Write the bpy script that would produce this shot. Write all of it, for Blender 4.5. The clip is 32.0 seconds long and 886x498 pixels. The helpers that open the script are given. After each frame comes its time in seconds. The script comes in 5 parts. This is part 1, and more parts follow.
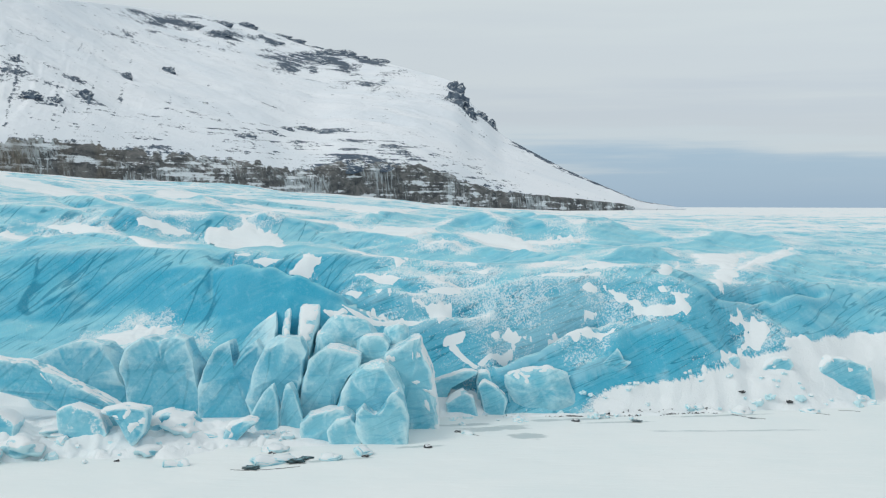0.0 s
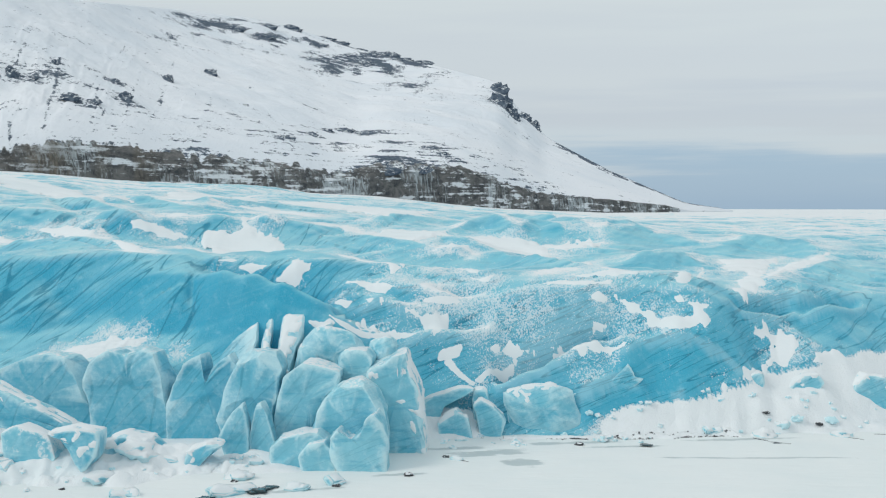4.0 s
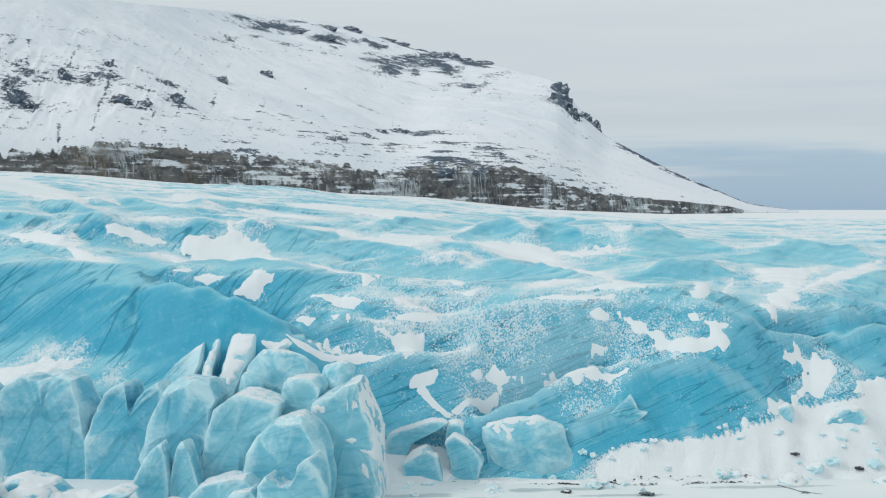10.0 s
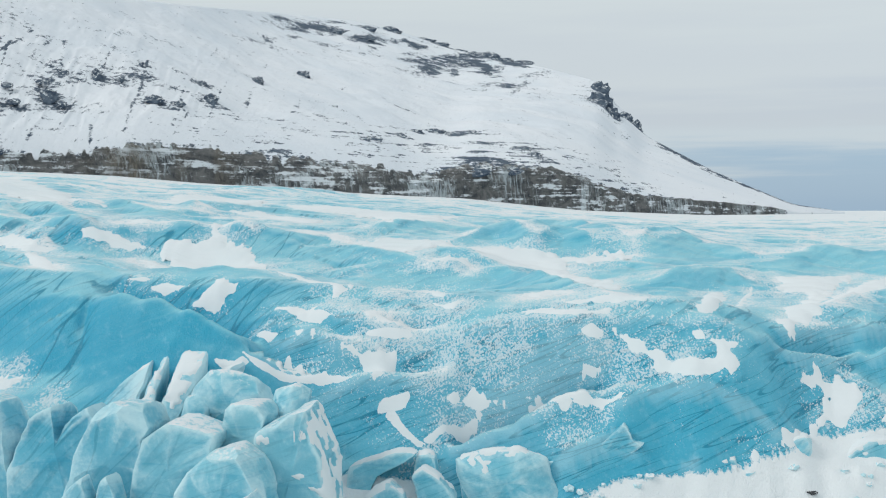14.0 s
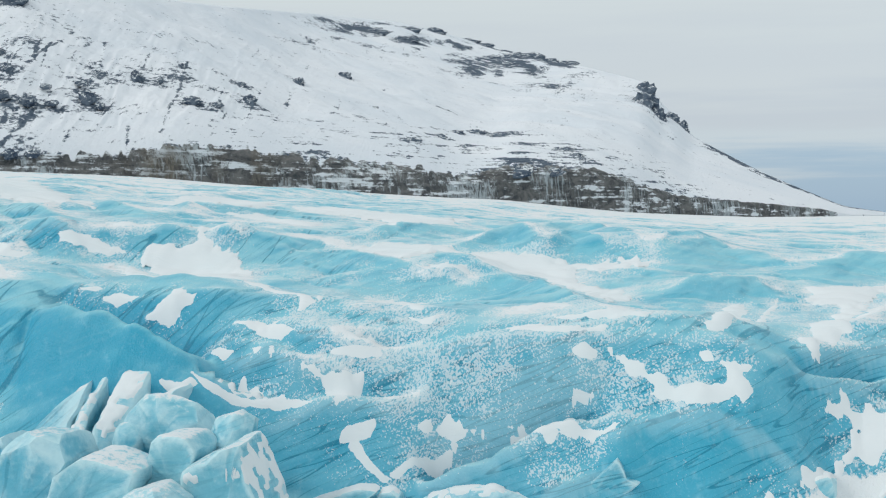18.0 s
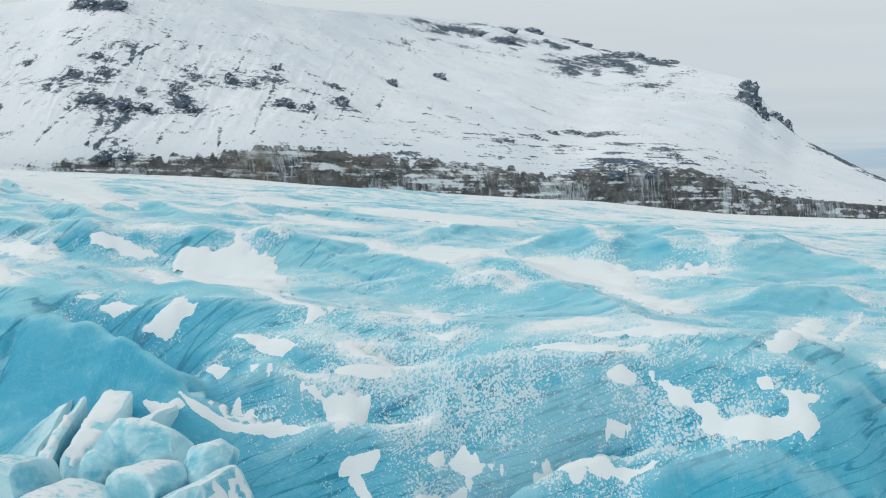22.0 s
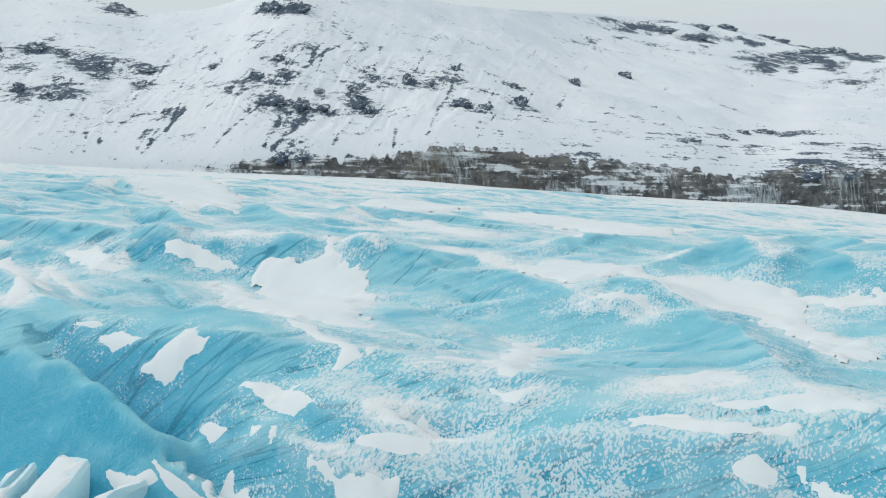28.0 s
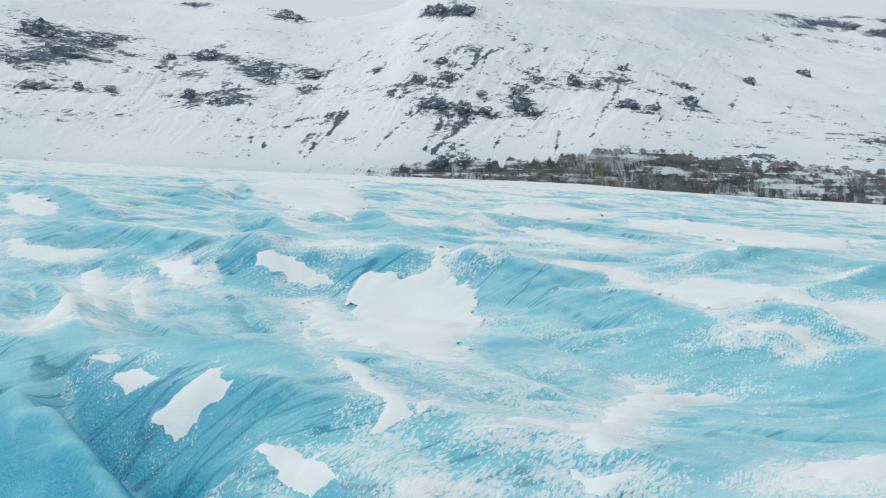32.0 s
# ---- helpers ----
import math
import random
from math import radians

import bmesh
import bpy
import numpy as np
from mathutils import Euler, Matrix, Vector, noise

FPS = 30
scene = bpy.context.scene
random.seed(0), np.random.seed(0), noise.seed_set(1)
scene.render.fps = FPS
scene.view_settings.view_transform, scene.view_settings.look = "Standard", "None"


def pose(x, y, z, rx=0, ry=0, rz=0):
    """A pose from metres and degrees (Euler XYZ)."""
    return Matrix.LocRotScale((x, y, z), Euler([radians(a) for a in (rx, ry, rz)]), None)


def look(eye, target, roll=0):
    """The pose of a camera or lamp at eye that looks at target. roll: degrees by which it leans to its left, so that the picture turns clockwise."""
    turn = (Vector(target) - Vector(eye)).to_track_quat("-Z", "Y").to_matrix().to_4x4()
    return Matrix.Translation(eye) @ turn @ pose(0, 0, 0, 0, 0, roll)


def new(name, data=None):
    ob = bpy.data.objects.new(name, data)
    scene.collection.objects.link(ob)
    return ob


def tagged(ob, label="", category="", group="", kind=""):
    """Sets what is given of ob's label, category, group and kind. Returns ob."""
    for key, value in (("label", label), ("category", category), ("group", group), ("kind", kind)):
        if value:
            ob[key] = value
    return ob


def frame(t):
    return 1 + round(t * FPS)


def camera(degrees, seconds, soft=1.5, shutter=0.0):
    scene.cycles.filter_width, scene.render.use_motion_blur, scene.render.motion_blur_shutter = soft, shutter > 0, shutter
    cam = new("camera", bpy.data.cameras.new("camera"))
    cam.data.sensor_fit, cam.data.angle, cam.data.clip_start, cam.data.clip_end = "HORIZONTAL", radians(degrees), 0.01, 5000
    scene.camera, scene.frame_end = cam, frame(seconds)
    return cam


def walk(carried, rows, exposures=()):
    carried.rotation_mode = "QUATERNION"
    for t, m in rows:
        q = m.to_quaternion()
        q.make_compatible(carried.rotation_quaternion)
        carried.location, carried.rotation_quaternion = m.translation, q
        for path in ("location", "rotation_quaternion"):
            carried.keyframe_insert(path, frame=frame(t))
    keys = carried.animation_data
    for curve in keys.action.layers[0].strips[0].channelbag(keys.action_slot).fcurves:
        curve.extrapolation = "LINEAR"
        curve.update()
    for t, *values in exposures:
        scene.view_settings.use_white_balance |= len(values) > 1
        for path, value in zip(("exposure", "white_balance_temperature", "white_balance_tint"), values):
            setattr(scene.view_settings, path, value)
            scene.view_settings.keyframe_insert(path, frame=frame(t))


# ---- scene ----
cam = camera(42.15, 32.0, soft=1.2)
PATH = [
    (0, pose(0.00, 0.00, 29.99, 87.790, 0.000, -0.000) @ pose(0, 0, 0, 0, 0, 0.12)),
    (1, pose(1.79, 3.42, 29.98, 87.798, 0.000, 0.608) @ pose(0, 0, 0, 0, 0, 0.15)),
    (2, pose(3.63, 6.91, 29.97, 87.828, 0.000, 1.207) @ pose(0, 0, 0, 0, 0, 0.13)),
    (3, pose(5.41, 10.52, 29.97, 87.857, 0.000, 1.788) @ pose(0, 0, 0, 0, 0, 0.16)),
    (3.5, pose(6.30, 12.33, 29.96, 87.874, 0.000, 2.067) @ pose(0, 0, 0, 0, 0, 0.11)),
    (5.5, pose(9.85, 19.69, 30.06, 87.914, 0.000, 3.182) @ pose(0, 0, 0, 0, 0, 0.09)),
    (6, pose(10.71, 21.56, 30.10, 87.917, 0.000, 3.452) @ pose(0, 0, 0, 0, 0, 0.08)),
    (7, pose(12.40, 25.39, 30.13, 87.927, 0.000, 3.987) @ pose(0, 0, 0, 0, 0, 0.06)),
    (8, pose(14.03, 29.28, 30.12, 87.942, 0.000, 4.519) @ pose(0, 0, 0, 0, 0, 0.02)),
    (9, pose(15.61, 33.10, 30.12, 87.942, 0.000, 5.047) @ pose(0, 0, 0, 0, 0, 0.01)),
    (10, pose(17.20, 37.02, 30.13, 87.953, 0.000, 5.568) @ pose(0, 0, 0, 0, 0, -0.03)),
    (11, pose(18.79, 40.96, 30.16, 87.975, 0.000, 6.101) @ pose(0, 0, 0, 0, 0, -0.03)),
    (12, pose(20.29, 44.77, 30.24, 87.971, 0.000, 6.615) @ pose(0, 0, 0, 0, 0, -0.03)),
    (13, pose(21.71, 48.76, 30.37, 87.980, 0.000, 7.133) @ pose(0, 0, 0, 0, 0, -0.06)),
    (14, pose(23.16, 52.64, 30.39, 87.993, 0.000, 7.696) @ pose(0, 0, 0, 0, 0, -0.05)),
    (14.5, pose(23.77, 54.55, 30.37, 87.995, 0.000, 7.955) @ pose(0, 0, 0, 0, 0, -0.04)),
    (16.5, pose(26.42, 62.40, 30.42, 88.054, 0.000, 9.015) @ pose(0, 0, 0, 0, 0, -0.03)),
    (17, pose(27.09, 64.54, 30.42, 88.056, 0.000, 9.335) @ pose(0, 0, 0, 0, 0, -0.03)),
    (18, pose(28.24, 68.33, 30.47, 88.076, 0.000, 10.054) @ pose(0, 0, 0, 0, 0, -0.02)),
    (19, pose(29.37, 72.17, 30.48, 88.104, 0.000, 10.969) @ pose(0, 0, 0, 0, 0, -0.03)),
    (20, pose(30.46, 75.90, 30.45, 88.139, 0.000, 12.043) @ pose(0, 0, 0, 0, 0, -0.02)),
    (21, pose(31.54, 79.70, 30.45, 88.155, 0.000, 13.519) @ pose(0, 0, 0, 0, 0, 0.01)),
    (22, pose(32.55, 83.59, 30.41, 88.153, 0.000, 15.005) @ pose(0, 0, 0, 0, 0, 0.01)),
    (23, pose(33.22, 87.88, 30.41, 88.155, 0.000, 16.501) @ pose(0, 0, 0, 0, 0, 0.05)),
    (24, pose(33.56, 92.54, 30.42, 88.159, 0.000, 18.027) @ pose(0, 0, 0, 0, 0, 0.14)),
    (25, pose(33.63, 97.50, 30.52, 88.152, 0.000, 19.635) @ pose(0, 0, 0, 0, 0, 0.21)),
    (25.5, pose(33.54, 100.14, 30.56, 88.160, 0.000, 20.393) @ pose(0, 0, 0, 0, 0, 0.21)),
    (27.5, pose(32.86, 110.73, 30.94, 88.197, 0.000, 23.557) @ pose(0, 0, 0, 0, 0, 0.32)),
    (28, pose(32.56, 113.51, 31.03, 88.219, 0.000, 24.362) @ pose(0, 0, 0, 0, 0, 0.34)),
    (29, pose(31.88, 118.84, 31.20, 88.254, 0.000, 25.931) @ pose(0, 0, 0, 0, 0, 0.41)),
    (30, pose(30.89, 124.25, 31.28, 88.298, 0.000, 27.651) @ pose(0, 0, 0, 0, 0, 0.50)),
    (31, pose(29.86, 129.36, 31.44, 88.293, 0.000, 30.258) @ pose(0, 0, 0, 0, 0, 0.53)),
    (32, pose(28.69, 134.14, 31.64, 88.333, 0.000, 32.795) @ pose(0, 0, 0, 0, 0, 0.50)),
]
walk(cam, PATH, exposures=[(0, 0.0), (32, 0.0)])

# ---- world and sun: bright overcast, a bluer strip low over the plain ----
world = bpy.data.worlds.new("overcast_sky")
scene.world = world
world.use_nodes = True
wn, wl = world.node_tree.nodes, world.node_tree.links
wn.clear()


def wnode(kind, **values):
    n = wn.new(kind)
    for key, value in values.items():
        n.inputs[key].default_value = value
    return n


coord = wn.new("ShaderNodeTexCoord")
split = wn.new("ShaderNodeSeparateXYZ")
wl.new(coord.outputs["Generated"], split.inputs[0])
stretch = wnode("ShaderNodeMapping", Scale=(1.3, 1.3, 22.0))
wl.new(coord.outputs["Generated"], stretch.inputs[0])
cloud = wnode("ShaderNodeTexNoise", Scale=2.2, Detail=6.0, Roughness=0.55)
wl.new(stretch.outputs[0], cloud.inputs["Vector"])
wobble = wn.new("ShaderNodeMath")
wobble.operation = "MULTIPLY_ADD"
wl.new(cloud.outputs["Fac"], wobble.inputs[0])
wobble.inputs[1].default_value = 0.10
wl.new(split.outputs["Z"], wobble.inputs[2])
ramp = wn.new("ShaderNodeValToRGB")
wl.new(wobble.outputs[0], ramp.inputs[0])
ramp.color_ramp.interpolation = "EASE"
stops = [(0.0, (0.34, 0.50, 0.68)), (0.075, (0.37, 0.53, 0.70)), (0.10, (0.62, 0.70, 0.77)), (0.125, (0.60, 0.66, 0.73)),
         (0.165, (0.68, 0.735, 0.77)), (0.25, (0.75, 0.81, 0.81)), (0.6, (0.80, 0.85, 0.86))]
while len(ramp.color_ramp.elements) < len(stops):
    ramp.color_ramp.elements.new(0.5)
for el, (p, c) in zip(ramp.color_ramp.elements, stops):
    el.position, el.color = p, (*c, 1)
sky = wn.new("ShaderNodeTexSky")
sky.sky_type = "NISHITA"
sky.sun_disc = False
sky.sun_elevation, sky.sun_rotation = radians(39), radians(-115)
bg_sky = wnode("ShaderNodeBackground", Strength=0.02)
wl.new(sky.outputs[0], bg_sky.inputs[0])
bg_cloud = wnode("ShaderNodeBackground", Strength=0.77)
wl.new(ramp.outputs[0], bg_cloud.inputs[0])
both = wn.new("ShaderNodeAddShader")
wl.new(bg_sky.outputs[0], both.inputs[0])
wl.new(bg_cloud.outputs[0], both.inputs[1])
wl.new(both.outputs[0], wn.new("ShaderNodeOutputWorld").inputs[0])

sun = new("sun", bpy.data.lights.new("sun", "SUN"))
sun.data.energy, sun.data.angle, sun.data.color = 0.9, radians(14), (1.0, 0.96, 0.9)
sun.matrix_world = look((-170, 60, 150), (0, 140, 0))


# ---- numbers: noise on arrays ----
def lattice(ix, iy, seed):
    h = (ix.astype(np.int64) * 374761393 + iy.astype(np.int64) * 668265263 + seed * 1442695041) & 0xFFFFFFFF
    h = ((h ^ (h >> 13)) * 1274126177) & 0xFFFFFFFF
    return ((h ^ (h >> 16)) & 0xFFFF) / 65535.0


def vnoise(x, y, seed=0):
    """Smooth noise between -1 and 1 at unit scale."""
    ix, iy = np.floor(x), np.floor(y)
    fx, fy = x - ix, y - iy
    fx, fy = fx * fx * fx * (fx * (6 * fx - 15) + 10), fy * fy * fy * (fy * (6 * fy - 15) + 10)
    a, b = lattice(ix, iy, seed), lattice(ix + 1, iy, seed)
    c, d = lattice(ix, iy + 1, seed), lattice(ix + 1, iy + 1, seed)
    return ((a + (b - a) * fx) * (1 - fy) + (c + (d - c) * fx) * fy) * 2 - 1


def fbm(x, y, seed=0, octaves=4, gain=0.5):
    total, amp, norm = 0.0, 1.0, 0.0
    for k in range(octaves):
        total = total + amp * vnoise(x * 2**k + 17.3 * k, y * 2**k - 9.1 * k, seed + k)
        norm, amp = norm + amp, amp * gain
    return total / norm


def smooth(a, b, v):
    s = np.clip((v - a) / (b - a), 0, 1)
    return s * s * (3 - 2 * s)


def curve(v, *knots):
    """A line through (v, value) knots, softened at none of them."""
    return np.interp(v, [k[0] for k in knots], [k[1] for k in knots])


def grid_mesh(name, X, Y, Z, close=False):
    """A mesh over arrays of equal shape."""
    n, m = X.shape
    me = bpy.data.meshes.new(name)
    idx = np.arange(n * m).reshape(n, m)
    quads = np.stack([idx[:-1, :-1], idx[:-1, 1:], idx[1:, 1:], idx[1:, :-1]], -1).reshape(-1, 4)
    me.vertices.add(n * m)
    me.vertices.foreach_set("co", np.stack([X, Y, Z], -1).astype(np.float32).ravel())
    me.loops.add(quads.size)
    me.loops.foreach_set("vertex_index", quads.astype(np.int32).ravel())
    me.polygons.add(len(quads))
    me.polygons.foreach_set("loop_start", np.arange(0, quads.size, 4, dtype=np.int32))
    me.polygons.foreach_set("use_smooth", np.ones(len(quads), dtype=bool))
    me.update(calc_edges=True)
    return me


def vertex_value(me, name, values):
    at = me.attributes.new(name, "FLOAT", "POINT")
    at.data.foreach_set("value", np.asarray(values, np.float32).ravel())


O_X, O_Y = 10.0, 60.0


def azimuth(x, y):
    return np.degrees(np.arctan2(-(x - O_X), y - O_Y))


# foot of the mountain round the glacier, by azimuth to the left of +y
def foot_radius(az):
    return curve(az, (-30, 3600), (-16, 2300), (-9.2, 1611), (-5.9, 1435), (0, 1211), (6, 1100), (9.5, 1052), (15.3, 990), (23, 932), (30, 897), (35, 885), (44, 886), (49, 900), (60, 940), (90, 1000))


def foot_height(az):
    return curve(az, (-30, 24), (-9.2, 24), (-5.9, 24), (0, 30), (6, 42), (9.5, 44.5), (15.3, 50), (23, 56), (30, 58.5), (35, 60), (44, 65), (49, 68), (60, 70), (90, 72))


# ---- glacier height ----
# long profiles of the ice from the lake inwards, one every few metres across
COLUMNS_A = {
    -140: ((125, -2), (135, 3), (150, 9), (170, 14), (200, 20), (240, 28), (283, 35), (330, 38)),
    -85: ((132, -2), (142, 3), (160, 8), (176, 13), (186, 19.5), (215, 21), (232, 23), (247, 27.5), (283, 30), (335, 33.5)),
    -62: ((127, -2), (132, 1.5), (142, 3), (150, 2.5), (158, 2), (162, 6), (178, 11.5), (188, 21.5), (194, 22.6), (216, 22), (230, 22.8), (243, 27), (300, 30)),
    -40: ((131, -2), (135, 1), (144, 2.0), (150, 1.2), (158, 0.6), (161, 4), (166, 9), (175, 11), (182, 19), (188, 21.6), (196, 20.3), (212, 19.6), (233, 20.6), (244, 26.5), (313, 29.5)),
}
COLUMNS_B = {
    -20: ((138, -2), (142, 0.6), (152, 0.8), (158, 1), (161, 3.5), (167, 6), (174, 9), (180, 18), (186, 21.3), (194, 20.2), (208, 19.3), (224, 19.4), (238, 22), (250, 25), (313, 29)),
    0: ((156, -2), (161, 0.5), (166, 3), (170, 6), (174, 11), (179, 17.2), (186, 20.2), (205, 18.5), (219, 17.4), (232, 21.8), (239, 23), (265, 25), (313, 28)),
    15: ((161, -2), (165, 0.5), (168, 3), (171, 6.5), (174, 11.5), (178, 18.6), (186, 20.2), (210, 19), (225, 19.5), (237, 21), (246, 24), (313, 27.5)),
}
COLUMNS_C = {
    33: ((163, -2), (167, 1.5), (171, 12), (177, 17.2), (183, 19.6), (200, 17.7), (214, 18.6), (235, 21), (265, 25), (313, 27)),
    48: ((165, -2), (168, 0.8), (172, 4.5), (176, 8.5), (180, 12.5), (190, 17.6), (203, 16.8), (215, 18.5), (240, 21), (300, 26)),
    75: ((174, -2), (178, 2), (184, 10), (192, 16), (205, 18.5), (225, 19.5), (260, 23), (313, 26)),
    130: ((190, -2), (197, 3), (207, 12), (220, 18), (260, 22), (313, 25)),
}
COLUMNS = {**COLUMNS_A, **COLUMNS_B, **COLUMNS_C}

# crests and troughs of the ice: height, width before and behind, then places along the line
CRESTS_A = (
    (1.0, 5, 7, (-60.4, 188.0), (-54.5, 189.4), (-52.9, 191.4), (-48.9, 187.9), (-45.3, 184.8), (-37.8, 182.8), (-36.0, 181.4)),
    (1.4, 1.8, 2.5, (-18.5, 178.2), (-16.9, 178.6), (-13.8, 178.9), (-9.8, 178.2), (-7.9, 177.5)),
    (1.8, 2.2, 3, (-15.7, 176.7), (-12.8, 177.1), (-8.6, 176.9), (-4.3, 175.3), (-1.8, 173.9)),
    (1.9, 1.6, 3, (-7.4, 172.1), (-4.6, 172.7), (-1.0, 173.2), (1.7, 173.5), (3.6, 173.2), (5.9, 172.4)),
    (1.6, 2.9, 4, (19.8, 178.2), (23.8, 179.5), (27.8, 180.1), (31.1, 180.3), (33.8, 178.5), (36.1, 177.5), (38.0, 177.9)),
    (2.1, 2.9, 4, (4.6, 224.6), (6.1, 225.5), (9.3, 226.4), (12.9, 220.6), (18.8, 200.5), (23.9, 184.0)),
)
CRESTS_B = (
    (1.9, 2.2, 4, (-3.6, 232.2), (-1.7, 235.0), (2.5, 232.6), (7.9, 228.4)),
    (1.6, 2.2, 3, (-2.7, 226.2), (0.0, 227.9), (4.0, 225.6)),
    (1.6, 2.9, 4, (-21.8, 241.3), (-16.9, 241.7), (-11.8, 235.8), (-3.7, 228.5), (-1.3, 226.1)),
    (2.1, 2.9, 6, (-3.8, 243.2), (3.2, 255.0), (7.7, 257.0), (11.9, 245.0), (13.9, 241.0)),
    (1.9, 2.9, 6, (13.7, 245.5), (15.6, 251.3), (19.4, 250.2), (22.1, 243.9)),
    (2.4, 4.3, 8, (10.1, 252.1), (11.3, 273.4), (16.3, 274.7), (21.5, 263.1), (28.3, 246.2)),
    (1.6, 3.6, 6, (29.2, 241.5), (31.7, 253.5), (36.1, 257.8), (42.0, 261.3)),
    (1.6, 2.9, 4, (31.1, 215.8), (33.9, 220.5), (40.3, 225.6)),
)
CRESTS_C = (
    (0.8, 2.9, 4, (17.8, 232.4), (20.2, 234.9), (26.8, 234.9), (32.0, 231.5)),
    (1.9, 2.9, 5, (-68.9, 229.1), (-69.4, 235.0), (-65.2, 237.3), (-60.5, 235.9)),
    (1.9, 3.6, 5, (-59.5, 237.2), (-56.6, 240.2), (-48.5, 242.3), (-43.7, 243.7)),
    (1.6, 2.9, 5, (-40.5, 242.8), (-38.3, 243.8), (-35.9, 242.5), (-34.9, 241.3)),
    (0.8, 2.9, 5, (-34.5, 243.1), (-29.8, 244.4), (-23.7, 246.5), (-18.4, 243.6)),
    (1.8, 2.9, 5, (-71.7, 233.2), (-71.4, 236.7), (-69.6, 239.7), (-65.0, 238.8), (-59.6, 236.6)),
    (1.8, 5.0, 9, (-155.3, 268.4), (-154.7, 275.4), (-136.4, 267.2), (-120.9, 260.4), (-109.0, 254.6)),
    (1.6, 4.3, 8, (-114.8, 277.0), (-122.3, 290.3), (-122.8, 298.4), (-110.3, 289.2)),
)
CRESTS_D = (
    (1.6, 2.9, 5, (-79.8, 260.1), (-80.4, 268.4), (-71.4, 262.4)),
    (1.8, 3.6, 6, (-78.6, 275.8), (-67.7, 268.1), (-57.8, 259.5)),
    (2.1, 3.6, 7, (-55.3, 266.8), (-58.4, 279.3), (-53.7, 279.4), (-43.4, 286.2)),
    (2.2, 4.3, 7, (-18.3, 258.6), (-15.0, 264.3), (-9.8, 269.0), (-2.4, 270.1)),
    (2.4, 2.9, 4, (-56.1, 196.0), (-77.5, 215.9), (-59.9, 205.5), (-50.2, 199.2), (-33.3, 186.7)),
    (1.9, 3.6, 6, (-88.0, 252.6), (-89.4, 261.0), (-80.5, 258.5), (-70.9, 252.0)),
    (1.6, 2.9, 5, (-105.7, 243.5), (-99.6, 246.4), (-86.8, 244.9), (-75.7, 244.2)),
    (2.1, 3, 4, (37.9, 174.4), (42.2, 180.0), (47.4, 184.8), (51.8, 185.1), (56.2, 185.6), (60.2, 187.8)),
)
CRESTS_E = (
    (2.6, 5, 5, (48.9, 188.6), (55.2, 203.3), (60.4, 204.9), (69.2, 219.3)),
    (2.4, 6, 8, (50.2, 235.2), (57.7, 243.9), (67.6, 244.0), (69.8, 230.3)),
    (1.9, 6, 7, (29.3, 240.4), (37.6, 253.0), (45.3, 248.3), (48.2, 240.3)),
    (1.6, 5, 5, (35.0, 217.8), (42.0, 223.8), (43.8, 218.2)),
    (0.9, 2.0, 2.5, (-5.8, 173.0), (-2.6, 173.2), (0.1, 173.7), (4.3, 173.4), (6.8, 172.8)),
    (1.0, 2.2, 2.5, (2.5, 171.0), (5.8, 172.3), (8.6, 172.2), (13.4, 171.6)),
    (-3.2, 1.3, 2.6, (10.0, 172.0), (15.4, 172.3), (20.9, 172.5), (23.9, 172.4)),
    (2.6, 1.6, 1.2, (18.4, 167.6), (22.0, 167.9), (24.4, 168.8)),
)
CRESTS_F = (
    (2.5, 9, 8, (-38, 191), (-34, 192), (-28.5, 192.5), (-21, 192.5), (-16, 192), (-12.3, 191), (-9.5, 188.5)),
    (-5.0, 3.2, 3.5, (-36, 186.5), (-32, 184), (-27, 182), (-22, 180.5), (-18, 179), (-14.5, 177)),
    (-1.6, 0.9, 0.9, (-36.6, 182.5), (-36.2, 180), (-35.6, 177.5), (-34.8, 175.5)),
    (1.0, 5.5, 3, (-35.8, 180, 1.5), (-31.4, 178.3, 5.5), (-26.1, 176.6, 7.9), (-22.6, 175.6, 8.6), (-20.3, 175, 7.8), (-18.2, 174.6, 7.2), (-16.1, 174.2, 6.3)),
    (-1.6, 3.5, 3.5, (48, 184), (53, 181), (56, 177)),
)
CRESTS = CRESTS_A + CRESTS_B + CRESTS_C + CRESTS_D + CRESTS_E + CRESTS_F


# outlines of the larger snow drifts, on the plan
DRIFTS_A = (
    [(-53.4, 232.3), (-52.0, 233.5), (-47.0, 230.2), (-42.7, 228.1), (-42.2, 228.8), (-47.5, 233.9), (-48.7, 235.4), (-48.3, 237.0), (-46.5, 238.7), (-40.9, 240.6), (-42.5, 243.5), (-51.5, 256.1), (-46.8, 251.4), (-39.2, 240.9), (-35.9, 240.3), (-31.6, 233.8), (-27.1, 225.4), (-21.5, 214.5), (-22.7, 212.8), (-28.3, 215.1), (-31.2, 214.2), (-38.8, 218.1), (-43.9, 222.3)],
    [(-63.2, 235.8), (-61.6, 236.9), (-59.4, 237.4), (-55.0, 237.2), (-51.0, 236.3), (-53.1, 235.9), (-57.6, 235.3)],
    [(-31.0, 186.3), (-29.1, 186.9), (-26.3, 186.2), (-26.9, 185.6), (-28.3, 185.6), (-29.5, 185.7)],
    [(-25.3, 184.0), (-23.8, 184.5), (-22.7, 185.3), (-22.6, 186.8), (-21.8, 187.2), (-20.7, 185.8), (-19.6, 185.8), (-19.9, 185.2), (-20.6, 184.2), (-20.5, 183.6), (-21.5, 183.3), (-23.7, 183.5)],
)
